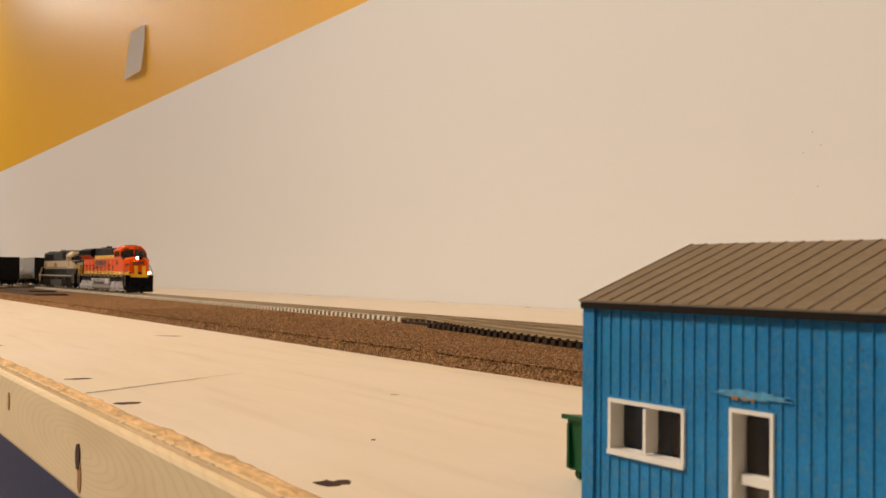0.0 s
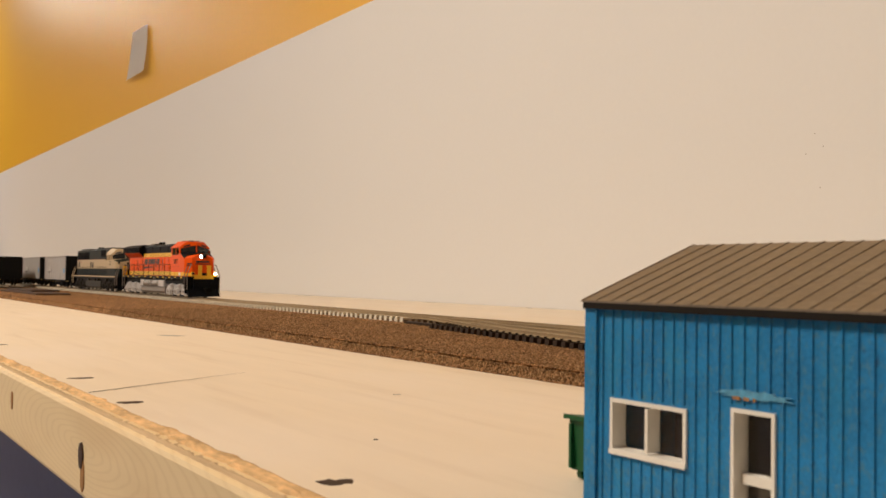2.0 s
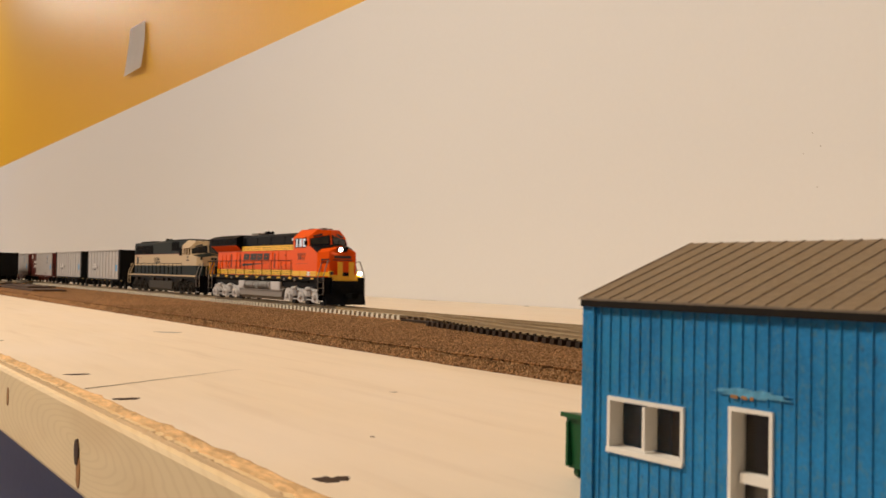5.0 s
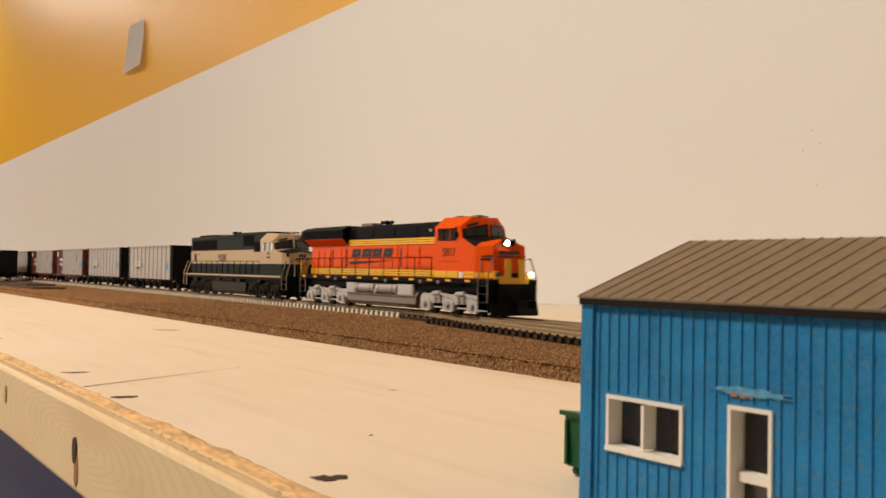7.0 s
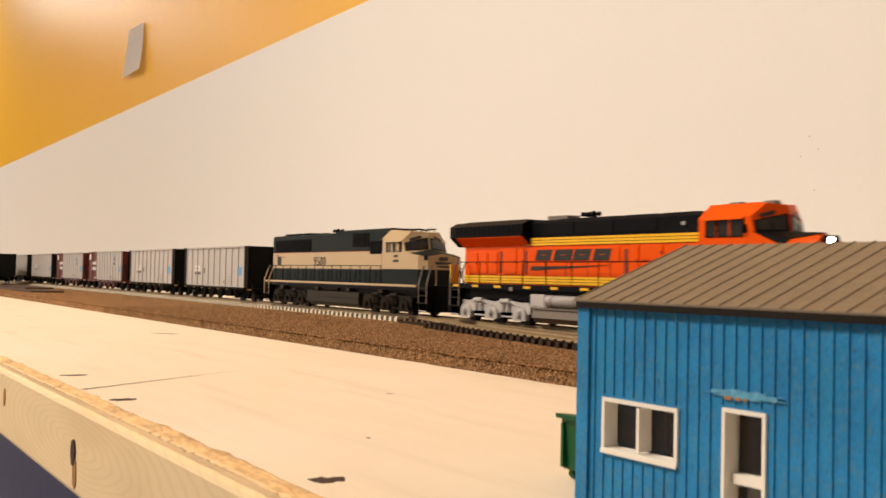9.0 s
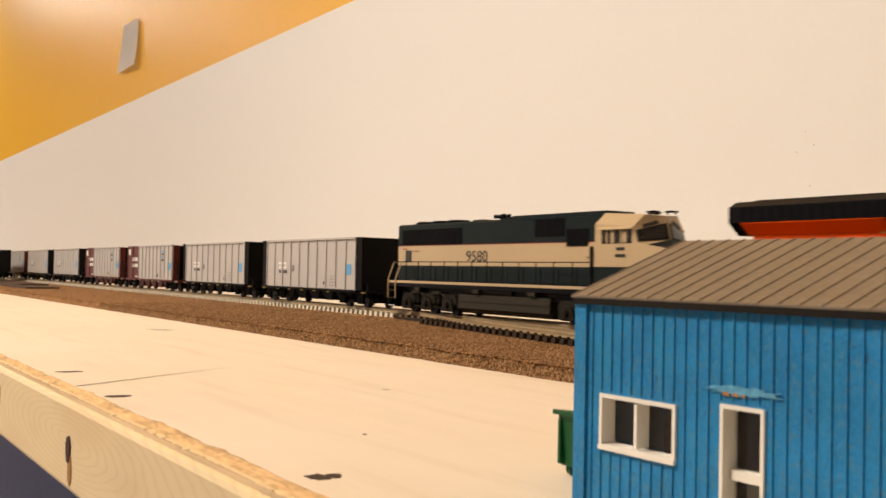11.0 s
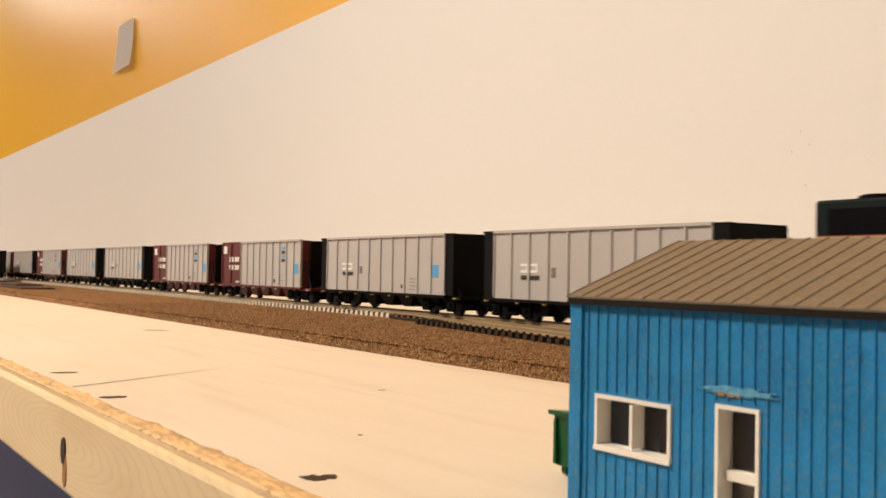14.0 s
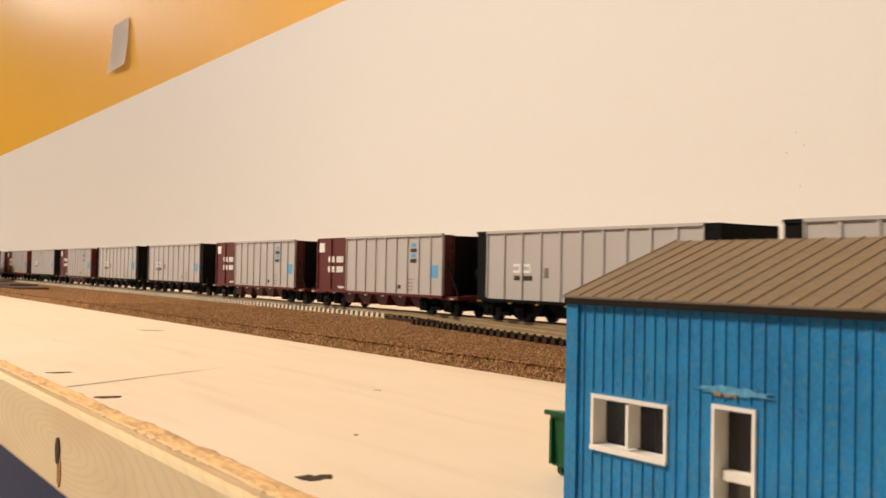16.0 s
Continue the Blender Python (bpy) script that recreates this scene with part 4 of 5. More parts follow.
        part("number_board", pane_on(wq, 0.22, 0.62, 0.80, 0.97, 0.0005, inside), GLASS_DARK, cab, "dark number board")
        yw = sorted((s * 0.0158, s * 0.0161))
        yt = sorted((s * 0.0158, s * 0.0164))
        for x0, x1 in ((-0.0556, -0.0506), (-0.0492, -0.0356)):
            w = part("side_window", B((x0, x1, *yw, 0.0448, 0.0516)), GLASS_DARK, cab, "dark side window")
            part("window_frame", frame_bm(x0 - 0.0003, x1 + 0.0003, 0.0445, 0.0519, 0.0005, *yt), LBLACK, w)
        part("window_post", B((-0.0430, -0.0424, *yt, 0.0448, 0.0516)), ORANGE, cab)
        part("sunshade", P([(s * 0.0160, 0.0528), (s * 0.0180, 0.0516), (s * 0.0180, 0.0519), (s * 0.0160, 0.0533)], -0.0570, -0.0350), ORANGE, cab, "orange window awning")
        part("mirror", B((-0.0344, -0.0338, *sorted((s * 0.0160, s * 0.0182)), 0.0460, 0.0495)), LBLACK, cab, "small black mirror")
        part("cab_groove", B((-0.0545, -0.0320, *sorted((s * 0.0160, s * 0.0162)), 0.0318, 0.0320)), RED, cab, "panel joint on the cab side")
        part("battery_box", B((-0.0590, -0.0460, *sorted((s * 0.0160, s * 0.0166)), DK + 0.0004, 0.0262), (-0.0450, -0.0330, *sorted((s * 0.0160, s * 0.0166)), DK + 0.0004, 0.0262), bevel=0.0002), YELLOW, cab, "yellow equipment box")
        part("cab_plate", B((-0.0320, -0.0275, *sorted((s * 0.0160, s * 0.0165)), DK + 0.0006, 0.0258)), LETTER_WHITE, cab, "small white plate")
        for j in range(2):
            part("stripe", B((-0.0265, -0.0158, *sorted((s * 0.0160, s * 0.0164)), DK + 0.0006 + j * 0.0020, DK + 0.0023 + j * 0.0020)), YELLOW, cab, "yellow stripe")
        nq = [q(p) for p in (B_, K0, K, C)]
        part("nose_stripe", pane_on(nq, 0.02, 0.98, 0.04, 0.20, 0.0003, inside), YELLOW, cab, "yellow stripe round the nose")
        part("nose_emblem", pane_on(nq, 0.35, 0.98, 0.66, 0.72, 0.0003, inside), LETTER_DARK, cab, "dark nose emblem stroke")
        part("nose_grab", R((tuple(within(*nq, 0.3, 0.60)), tuple(Vector(within(*nq, 0.9, 0.60)) + Vector((0.0008, s * 0.0004, 0)))), r=0.0004), LBLACK, cab, "black nose grab iron")
    part("nose_emblem", B((-0.0046, -0.0038, -0.0080, 0.0080, 0.0345, 0.0352), (-0.0046, -0.0038, -0.0070, 0.0070, 0.0362, 0.0382)), LETTER_DARK, cab, "dark nose emblem")
    for dx, hy in ((-0.050, -0.006), (-0.040, 0.004), (-0.034, -0.004)):
        part("roof_antenna", B((dx, dx + 0.006, hy - 0.002, hy + 0.002, 0.0578, 0.0598), bevel=0.0004), TANK, cab, "low roof antenna")
    part("headlight", R(((-0.0100, -0.0018, 0.0436), (-0.0042, -0.0018, 0.0428)), ((-0.0100, 0.0022, 0.0436), (-0.0042, 0.0022, 0.0428)), r=0.0019, n=16), LBLACK, t, "headlight housing")
    part("headlight_lens", R(((-0.0046, -0.0018, 0.0428), (-0.0036, -0.0018, 0.0427)), r=0.0015, n=16), HEADLIGHT, t, "glowing white headlight")
    part("bell", R(((-0.0078, 0.0050, 0.0432), (-0.0060, 0.0050, 0.0448)), r=0.0009, n=10), LBLACK, t, "small dark nose fitting")
    for y, m_, lab in ((0.0118, HEADLIGHT, "glowing white ditch light"), (-0.0118, GLASS_DARK, "unlit ditch light")):
        part("ditch_light", R(((0.0004, y, 0.0248), (0.0022, y, 0.0248)), r=0.0013, n=14), m_, t, lab)
        part("ditch_bracket", B((-0.0010, 0.0008, y - 0.0017, y + 0.0017, DK, 0.0266), bevel=0.0003), YELLOW, t, "yellow ditch light bracket")
    part("front_panel", B((0.0002, 0.0010, -0.0062, -0.0022, 0.0193, 0.0334), (0.0002, 0.0010, 0.0030, 0.0072, 0.0193, 0.0334), (0.0002, 0.0010, -0.0022, 0.0030, 0.0193, 0.0228), (0.0002, 0.0010, -0.0104, -0.0062, 0.0193, 0.0236), (0.0002, 0.0010, 0.0072, 0.0104, 0.0193, 0.0236), bevel=0.0002), YELLOW, t, "yellow front safety panel")
    part("drop_step", B((0.0003, 0.0009, -0.0020, 0.0028, 0.0230, 0.0256)), LBLACK, t, "black drop step")
    part("chain_panel", B((0.0000, 0.0004, -0.0022, 0.0030, 0.0256, 0.0320)), ORANGE, t, "orange gate panel")
    part("pilot", P([(-0.006, 0.0080), (0.0022, 0.0080), (0.0012, 0.0192), (-0.006, 0.0192)], -0.0110, 0.0110, "y"), LBLACK, t, "black pilot plate")
    part("snow_plough", shell(*[[(0.0010, y0, 0.0012), (0.0062 - 0.0035 * abs(y0) / 0.0165, y0, 0.0014), (0.0030 - 0.002 * abs(y0) / 0.0165, y0, 0.0092), (0.0010, y0, 0.0092)] for y0 in (-0.0165, 0.0165)],
         *[[(xa(y0), y0, za), (xb(y0), y0, zb), (xb(y1), y1, zb), (xa(y1), y1, za)] for y0, y1 in ((-0.0165, 0.0), (0.0, 0.0165))
           for xa, za, xb, zb in ((lambda y: 0.0010, 0.0012, lambda y: 0.0062 - 0.0035 * abs(y) / 0.0165, 0.0014), (lambda y: 0.0062 - 0.0035 * abs(y) / 0.0165, 0.0014, lambda y: 0.0030 - 0.002 * abs(y) / 0.0165, 0.0092),
                                  (lambda y: 0.0030 - 0.002 * abs(y) / 0.0165, 0.0092, lambda y: 0.0010, 0.0092), (lambda y: 0.0010, 0.0092, lambda y: 0.0010, 0.0012))]), LBLACK, t, "black snow plough")
    for y in (-0.0095, -0.0078, -0.0060, 0.0060, 0.0078, 0.0095):
        part("air_hose", R(((0.0024, y, 0.0165), (0.0046, y + 0.0003, 0.0130)), ((0.0046, y + 0.0003, 0.0130), (0.0044, y + 0.0006, 0.0096)), r=0.0004), BLACK, t, "black air hose")
    part("rear_pilot", B((-L - 0.002, -L + 0.002, -0.0165, 0.0165, 0.0050, 0.0190)), LBLACK, t, "black rear pilot")
    for y in (-0.0165, 0.0110):
        part("rear_panel", B((-L - 0.0006, -L + 0.0002, y, y + 0.0055, DK, 0.0330)), YELLOW, t, "yellow rear safety panel")
    end_steps(t, -0.0010, 1, LBLACK, TANK, DK)
    end_steps(t, -L + 0.0010, -1, LBLACK, TANK, DK)
    walkway_rail(t, -L + 0.010, -0.063, 10, DK, 0.0342, 0.0163, LBLACK)
    tank = part("fuel_tank", P([(-0.0150, 0.0098), (-0.0156, 0.0048), (-0.0120, 0.0020), (0.0120, 0.0020), (0.0156, 0.0048), (0.0150, 0.0098), (0.0110, 0.0140), (-0.0110, 0.0140)], -0.178, -0.083), TANK, t, "grey fuel tank")
    for s in (-1, 1):
        part("tank_lip", B((-0.177, -0.084, *sorted((s * 0.0148, s * 0.0160)), 0.0094, 0.0101)), TANK, tank)
        for a, b in ((-0.1642, -0.1377), (-0.1334, -0.1068)):
            at = part("air_tank", R(((a, s * 0.0140, 0.0138), (b, s * 0.0140, 0.0138)), ((a - 0.0006, s * 0.0140, 0.0138), (b + 0.0006, s * 0.0140, 0.0138)), r=0.0035, n=20), SILVER, t, "silver air reservoir")
            for x in (a + 0.004, b - 0.004):
                part("strap", R(((x, s * 0.0140, 0.0138), (x + 0.0007, s * 0.0140, 0.0138)), r=0.0037, n=20), TANK, at)
        part("valve", B((-0.1368, -0.1342, *sorted((s * 0.0130, s * 0.0166)), 0.0104, 0.0132), bevel=0.0004), SILVER, t, "silver pipe valve")
        for x0, x1 in ((-0.1058, -0.0858), (-0.1790, -0.1660)):
            bx_ = part("equipment_box", B((x0, x1, *sorted((s * 0.0100, s * 0.0160)), 0.0100, 0.0172), bevel=0.0004), SILVER, t, "silver equipment box")
            part("box_lid", B((x0 + 0.001, x1 - 0.001, *sorted((s * 0.0160, s * 0.0163)), 0.0108, 0.0162), bevel=0.0001), SILVER, bx_)
    big_truck(t, -0.250, -0.181, SILVER, "silver three-axle truck")
    big_truck(t, -0.0790, -0.0100, SILVER, "silver three-axle truck")
    coupler(t, 0.001, 1)
    coupler(t, -L, -1)
    # emblem on both sides: slanted blocks with a lighter slot, over a tapering wedge
    for s in (-1, 1):
        y0, y1 = sorted((s * 0.0106, s * 0.01085))
        yh = sorted((s * 0.0100, s * 0.0106))
        part("logo_ground", B((-0.1885, -0.1160, *yh, 0.0345, 0.0418), bevel=0.0002), ORANGE, hood, "smooth orange panel")
        for i, w in enumerate((0.0128, 0.0142, 0.0128, 0.0120)):
            x, z0, z1, k = -0.1822 + i * 0.0156, 0.0351, 0.0408, 0.36
            for a, b, c, d in ((0, 0.36, 0, 1), (0.66, 1, 0, 1), (0.36, 0.66, 0, 0.47), (0.36, 0.66, 0.55, 1)):
                za, zb = z0 + c * (z1 - z0), z0 + d * (z1 - z0)
                la, lb = (za - z0) * k, (zb - z0) * k
                part("logo_block", P([(x + a * w + la, za), (x + b * w + la, za), (x + b * w + lb, zb), (x + a * w + lb, zb)], y0, y1, "y"), LETTER_DARK, hood, "dark slanted logo block")
        part("logo_wedge", P([(-0.1865, 0.0297), (-0.1862, 0.0320), (-0.150, 0.0322), (-0.124, 0.0328), (-0.152, 0.0312)], *sorted((s * 0.0100, s * 0.0104)), "y"), LETTER_DARK, hood, "dark tapering logo wedge")
    text_part("cab_number", "5817", 0.0074, pose(-0.0512, -0.01615, 0.0350, 90, 0, 0), LETTER_DARK, cab, 1.0)
    return t


def green_loco():
    t = thing("green_locomotive", on_track(0, RAIL_TOP), "dark green and cream diesel locomotive with dark trucks", "locomotive")
    L, DK, FR = 0.2495, 0.0196, 0.0105
    part("frame", B((-L, FR, -0.0165, 0.0165, 0.0160, DK), (-L + 0.012, -0.004, -0.0130, 0.0130, 0.0115, 0.0160)), LBLACK, t, "black underframe")
    for s in (-1, 1):
        part("sill_stripe", B((-L, -0.0030, *sorted((s * 0.0165, s * 0.0168)), 0.0184, DK + 0.0003)), CREAM, t, "cream walkway edge")
        part("sill_pipe", R(((-0.235, s * 0.0150, 0.0168), (-0.03, s * 0.0150, 0.0168)), r=0.0006), TANK_DARK, t, "dark air pipe under the sill")
        for x in (-0.215, -0.150, -0.098, -0.050):
            part("sill_fitting", B((x - 0.003, x + 0.003, *sorted((s * 0.0130, s * 0.0164)), 0.0136, 0.0172), bevel=0.0003), TANK_DARK, t, "dark sill bracket")
    HX = -L - 0.0006
    hood = part("hood", B((HX, -0.0480, -0.0096, 0.0096, DK, 0.0296)), DGREEN, t, "dark green lower hood")
    band = part("hood_band", B((HX, -0.0480, -0.0097, 0.0097, 0.0296, 0.0420)), CREAM, t, "cream hood band")
    part("pinstripe", B((HX, -0.0480, -0.0098, 0.0098, 0.0420, 0.0424)), RED, t, "thin red pinstripe")
    roof = part("roof", P([(-0.0097, 0.0424), (-0.0097, 0.0548), (-0.0084, 0.0560), (0.0084, 0.0560), (0.0097, 0.0548), (0.0097, 0.0424)], HX, -0.0480), DGREEN, t, "dark green upper hood and roof")
    part("inverter_hump", P([(-0.140, 0.0555), (-0.124, 0.0575), (-0.0480, 0.0575), (-0.0480, 0.0555)], -0.0092, 0.0092, "y"), DGREEN, roof, "raised roof section")
    for s in (-1, 1):
        for x0, x1, z0, z1 in ((-0.2445, -0.1750, 0.0428, 0.0524), (-0.1040, -0.0795, 0.0455, 0.0548), (-0.0775, -0.0605, 0.0402, 0.0490)):
            g = part("intake_grille", B((x0, x1, *sorted((s * 0.0097, s * 0.0101)), z0, z1)), GRILLE, roof, "black intake grille")
            n = int((x1 - x0) / 0.0035)
            for i in range(n):
                x = x0 + 0.0017 + i * 0.0035
                part("grille_bar", B((x, x + 0.0005, *sorted((s * 0.0101, s * 0.0103)), z0 + 0.0003, z1 - 0.0003)), LBLACK, g)
        for i in range(12):
            x = -0.232 + i * 0.0150
            part("hood_door", B((x, x + 0.0132, *sorted((s * 0.0096, s * 0.0100)), DK + 0.0008, 0.0288), bevel=0.0002), DGREEN, hood, "dark green access door")
        # No recess is cut: a dark plate paints in the brake recess's shade.
        part("brake_recess", B((-0.2400, -0.2330, *sorted((s * 0.0097, s * 0.0101)), 0.0318, 0.0392)), LETTER_DARK, band, "flat dark plate standing in for the shaded brake wheel recess")
        part("small_label", B((-0.2440, -0.2385, *sorted((s * 0.0097, s * 0.0100)), 0.0398, 0.0404), (-0.2300, -0.2240, *sorted((s * 0.0097, s * 0.0100)), 0.0384, 0.0390)), RED, band, "small red-brown label")
        part("vertical_pipe", R(((-0.0570, s * 0.0108, DK), (-0.0570, s * 0.0108, 0.0400)), r=0.0007), LBLACK, hood, "dark upright pipe behind the cab")
        part("sand_fill", B((-0.0615, -0.0585, *sorted((s * 0.0097, s * 0.0106)), 0.0345, 0.0395), bevel=0.0004), CREAM, band, "cream filler hatch")
    for x in (-0.2290, -0.2110, -0.1930):
        f = bmesh.new()
        rod(f, (x, 0, 0.0559), (x, 0, 0.0571), 0.0080, 28)
        rod(f, (x, 0, 0.0571), (x, 0, 0.0577), 0.0066, 28)
        part("roof_fan", f, LBLACK, roof, "round roof fan")
    chime_horn(roof, -0.148, 0.0559)
    part("exhaust_stack", B((-0.172, -0.162, -0.004, 0.004, 0.0556, 0.0572), bevel=0.0004), DGREEN, roof)
    A, B_, C, H = (-0.0485, -0.0160, 0.0296), (-0.0020, -0.0160, 0.0296), (-0.0020, -0.0160, 0.0382), (-0.0190, -0.0160, 0.0412)
    D, E, F_, G = (-0.0218, -0.0160, 0.0486), (-0.0485, -0.0160, 0.0505), (-0.0485, -0.0095, 0.0562), (-0.0200, -0.0105, 0.0545)
    I, J, K0, K, N = (-0.0135, 0, 0.0426), (-0.0160, 0, 0.0538), (0.0028, -0.0115, 0.0296), (0.0024, -0.0115, 0.0380), (0.0014, 0, 0.0398)
    inside = (-0.025, 0, 0.036)
    cab = part("cab", cab_shell(A, B_, C, H, D, E, F_, G, I, J, K0, K, N), CREAM, t, "cream wide cab with a blunt nose")
    part("cab_lower", P([(-0.0485, -0.0160), (-0.0020, -0.0160), (0.0028, -0.0115), (0.0028, 0.0115), (-0.0020, 0.0160), (-0.0485, 0.0160)], DK, 0.0296, "z"), DGREEN, cab, "dark green lower cab")
    for s in (-1, 1):
        q = (lambda p: p) if s < 0 else mirrored
        wq = [q(p) for p in (H, I, J, D)]
        f = part("windscreen_frame", pane_on(wq, 0.04, 0.95, 0.04, 0.74, 0.0002, inside), DGREEN, cab, "dark windscreen surround")
        part("windscreen", pane_on(wq, 0.10, 0.88, 0.12, 0.68, 0.0004, inside), GLASS_DARK, f, "dark windscreen pane")
        part("number_board", pane_on(wq, 0.25, 0.70, 0.80, 0.96, 0.0005, inside), LETTER_DARK, cab, "dark number board")
        for tri in ((Vector(H).lerp(Vector(C), 0.45), Vector(C).lerp(Vector(K), 0.55), K), (Vector(H).lerp(Vector(C), 0.45), K, N), (Vector(H).lerp(Vector(C), 0.45), N, I)):
            part("nose_top", plate([q(tuple(p)) for p in tri], 0.00035, inside), DGREEN, cab, "dark green nose top")
        nq = [q(p) for p in (B_, K0, K, C)]
        part("nose_chevron", pane_on(nq, 0.62, 1.0, 0.70, 1.0, 0.0003, inside), DGREEN, cab)
        yw, yt = sorted((s * 0.0158, s * 0.0161)), sorted((s * 0.0158, s * 0.0165))
        w = part("side_window", B((-0.0436, -0.0226, *yw, 0.0408, 0.0474)), GLASS_DARK, cab, "dark side window")
        for x in (-0.0400, -0.0368, -0.0300):
            part("window_post", B((x, x + 0.0008, *yt, 0.0408, 0.0474)), CREAM, w)
        # Cream strips put the pale glimpses in the cab glass into colour.
        for x0, x1 in ((-0.0362, -0.0346), (-0.0286, -0.0262)):
            part("inner_blind", B((x0, x1, *sorted((s * 0.0158, s * 0.0163)), 0.0412, 0.0468)), CREAM, w, "cream strip on the glass standing in for the pale background glimpsed through it")
        part("sunshade", P([(s * 0.0160, 0.0484), (s * 0.0178, 0.0474), (s * 0.0178, 0.0477), (s * 0.0160, 0.0489)], -0.0450, -0.0220), CREAM, cab, "cream window awning")
        part("nameplate", B((-0.0330, -0.0275, *sorted((s * 0.0160, s * 0.0163)), 0.0376, 0.0390), (-0.0338, -0.0268, *sorted((s * 0.0160, s * 0.0163)), 0.0344, 0.0358)), LETTER_DARK, cab, "small dark lettering bars")
        part("cab_groove", B((-0.0480, -0.0030, *sorted((s * 0.0160, s * 0.0162)), 0.0294, 0.0297)), LBLACK, cab)
    for dx, hy in ((-0.040, -0.005), (-0.031, 0.004), (-0.024, -0.004), (-0.018, 0.002)):
        part("roof_antenna", B((dx, dx + 0.005, hy - 0.002, hy + 0.002, 0.0556, 0.0564), (dx + 0.001, dx + 0.0015, hy - 0.0015, hy - 0.001, 0.0545, 0.0560), (dx + 0.0035, dx + 0.004, hy + 0.001, hy + 0.0015, 0.0545, 0.0560)), LBLACK, cab, "low roof antenna on feet")
    part("nose_emblem", B((0.0022, 0.0032, -0.0060, 0.0060, 0.0330, 0.0345), (0.0022, 0.0032, -0.0045, 0.0045, 0.0308, 0.0322), bevel=0.0003), LETTER_DARK, cab, "dark nose emblem")
    part("headlight", R(((0.0020, -0.0016, 0.0366), (0.0036, -0.0016, 0.0366)), ((0.0020, 0.0016, 0.0366), (0.0036, 0.0016, 0.0366)), r=0.0014, n=14), GLASS_DARK, cab, "unlit headlight")
    part("pilot", P([(FR - 0.006, 0.0030), (FR + 0.002, 0.0030), (FR + 0.001, 0.0100), (FR, DK), (FR - 0.006, DK)], -0.0112, 0.0112, "y"), LBLACK, t, "black pilot")
    part("front_gate", R(((FR, -0.0100, DK), (FR, -0.0100, 0.0310)), ((FR, 0.0100, DK), (FR, 0.0100, 0.0310)), ((FR, -0.0100, 0.0310), (FR, -0.0040, 0.0300)), ((FR, 0.0100, 0.0310), (FR, 0.0040, 0.0300)), r=0.0004), CREAM, t, "cream front handrail")
    part("rear_pilot", B((-L - 0.002, -L + 0.002, -0.0160, 0.0160, 0.0050, 0.0184)), LBLACK, t, "black rear pilot")
    end_steps(t, FR + 0.0005, 1, LBLACK, TANK, DK)
    end_steps(t, -L - 0.0002, -1, LBLACK, CREAM, DK)
    walkway_rail(t, -L + 0.006, -0.0500, 14, DK, 0.0318, 0.0162, LBLACK)
    tank = part("fuel_tank", P([(-0.0145, 0.0130), (-0.0150, 0.0050), (-0.0115, 0.0022), (0.0115, 0.0022), (0.0150, 0.0050), (0.0145, 0.0130)], -0.1700, -0.0840), TANK_DARK, t, "grey-brown fuel tank")
    for s in (-1, 1):
        part("tank_lip", B((-0.1695, -0.0845, *sorted((s * 0.0146, s * 0.0152)), 0.0088, 0.0093)), TANK_DARK, tank)
        part("air_tank", R(((-0.164, s * 0.0120, 0.0150), (-0.118, s * 0.0120, 0.0150)), r=0.0024, n=14), TANK_DARK, t, "dark air reservoir")
    big_truck(t, -0.236, -0.173, TRUCK_DARK, "dark three-axle truck")
    big_truck(t, -0.078, -0.012, TRUCK_DARK, "dark three-axle truck")
    coupler(t, FR + 0.001, 1)
    coupler(t, -L, -1)
    text_part("hood_number", "9580", 0.0092, pose(-0.1700, -0.00985, 0.0322, 90, 0, 0), LETTER_DARK, hood, 1.22)
    return t


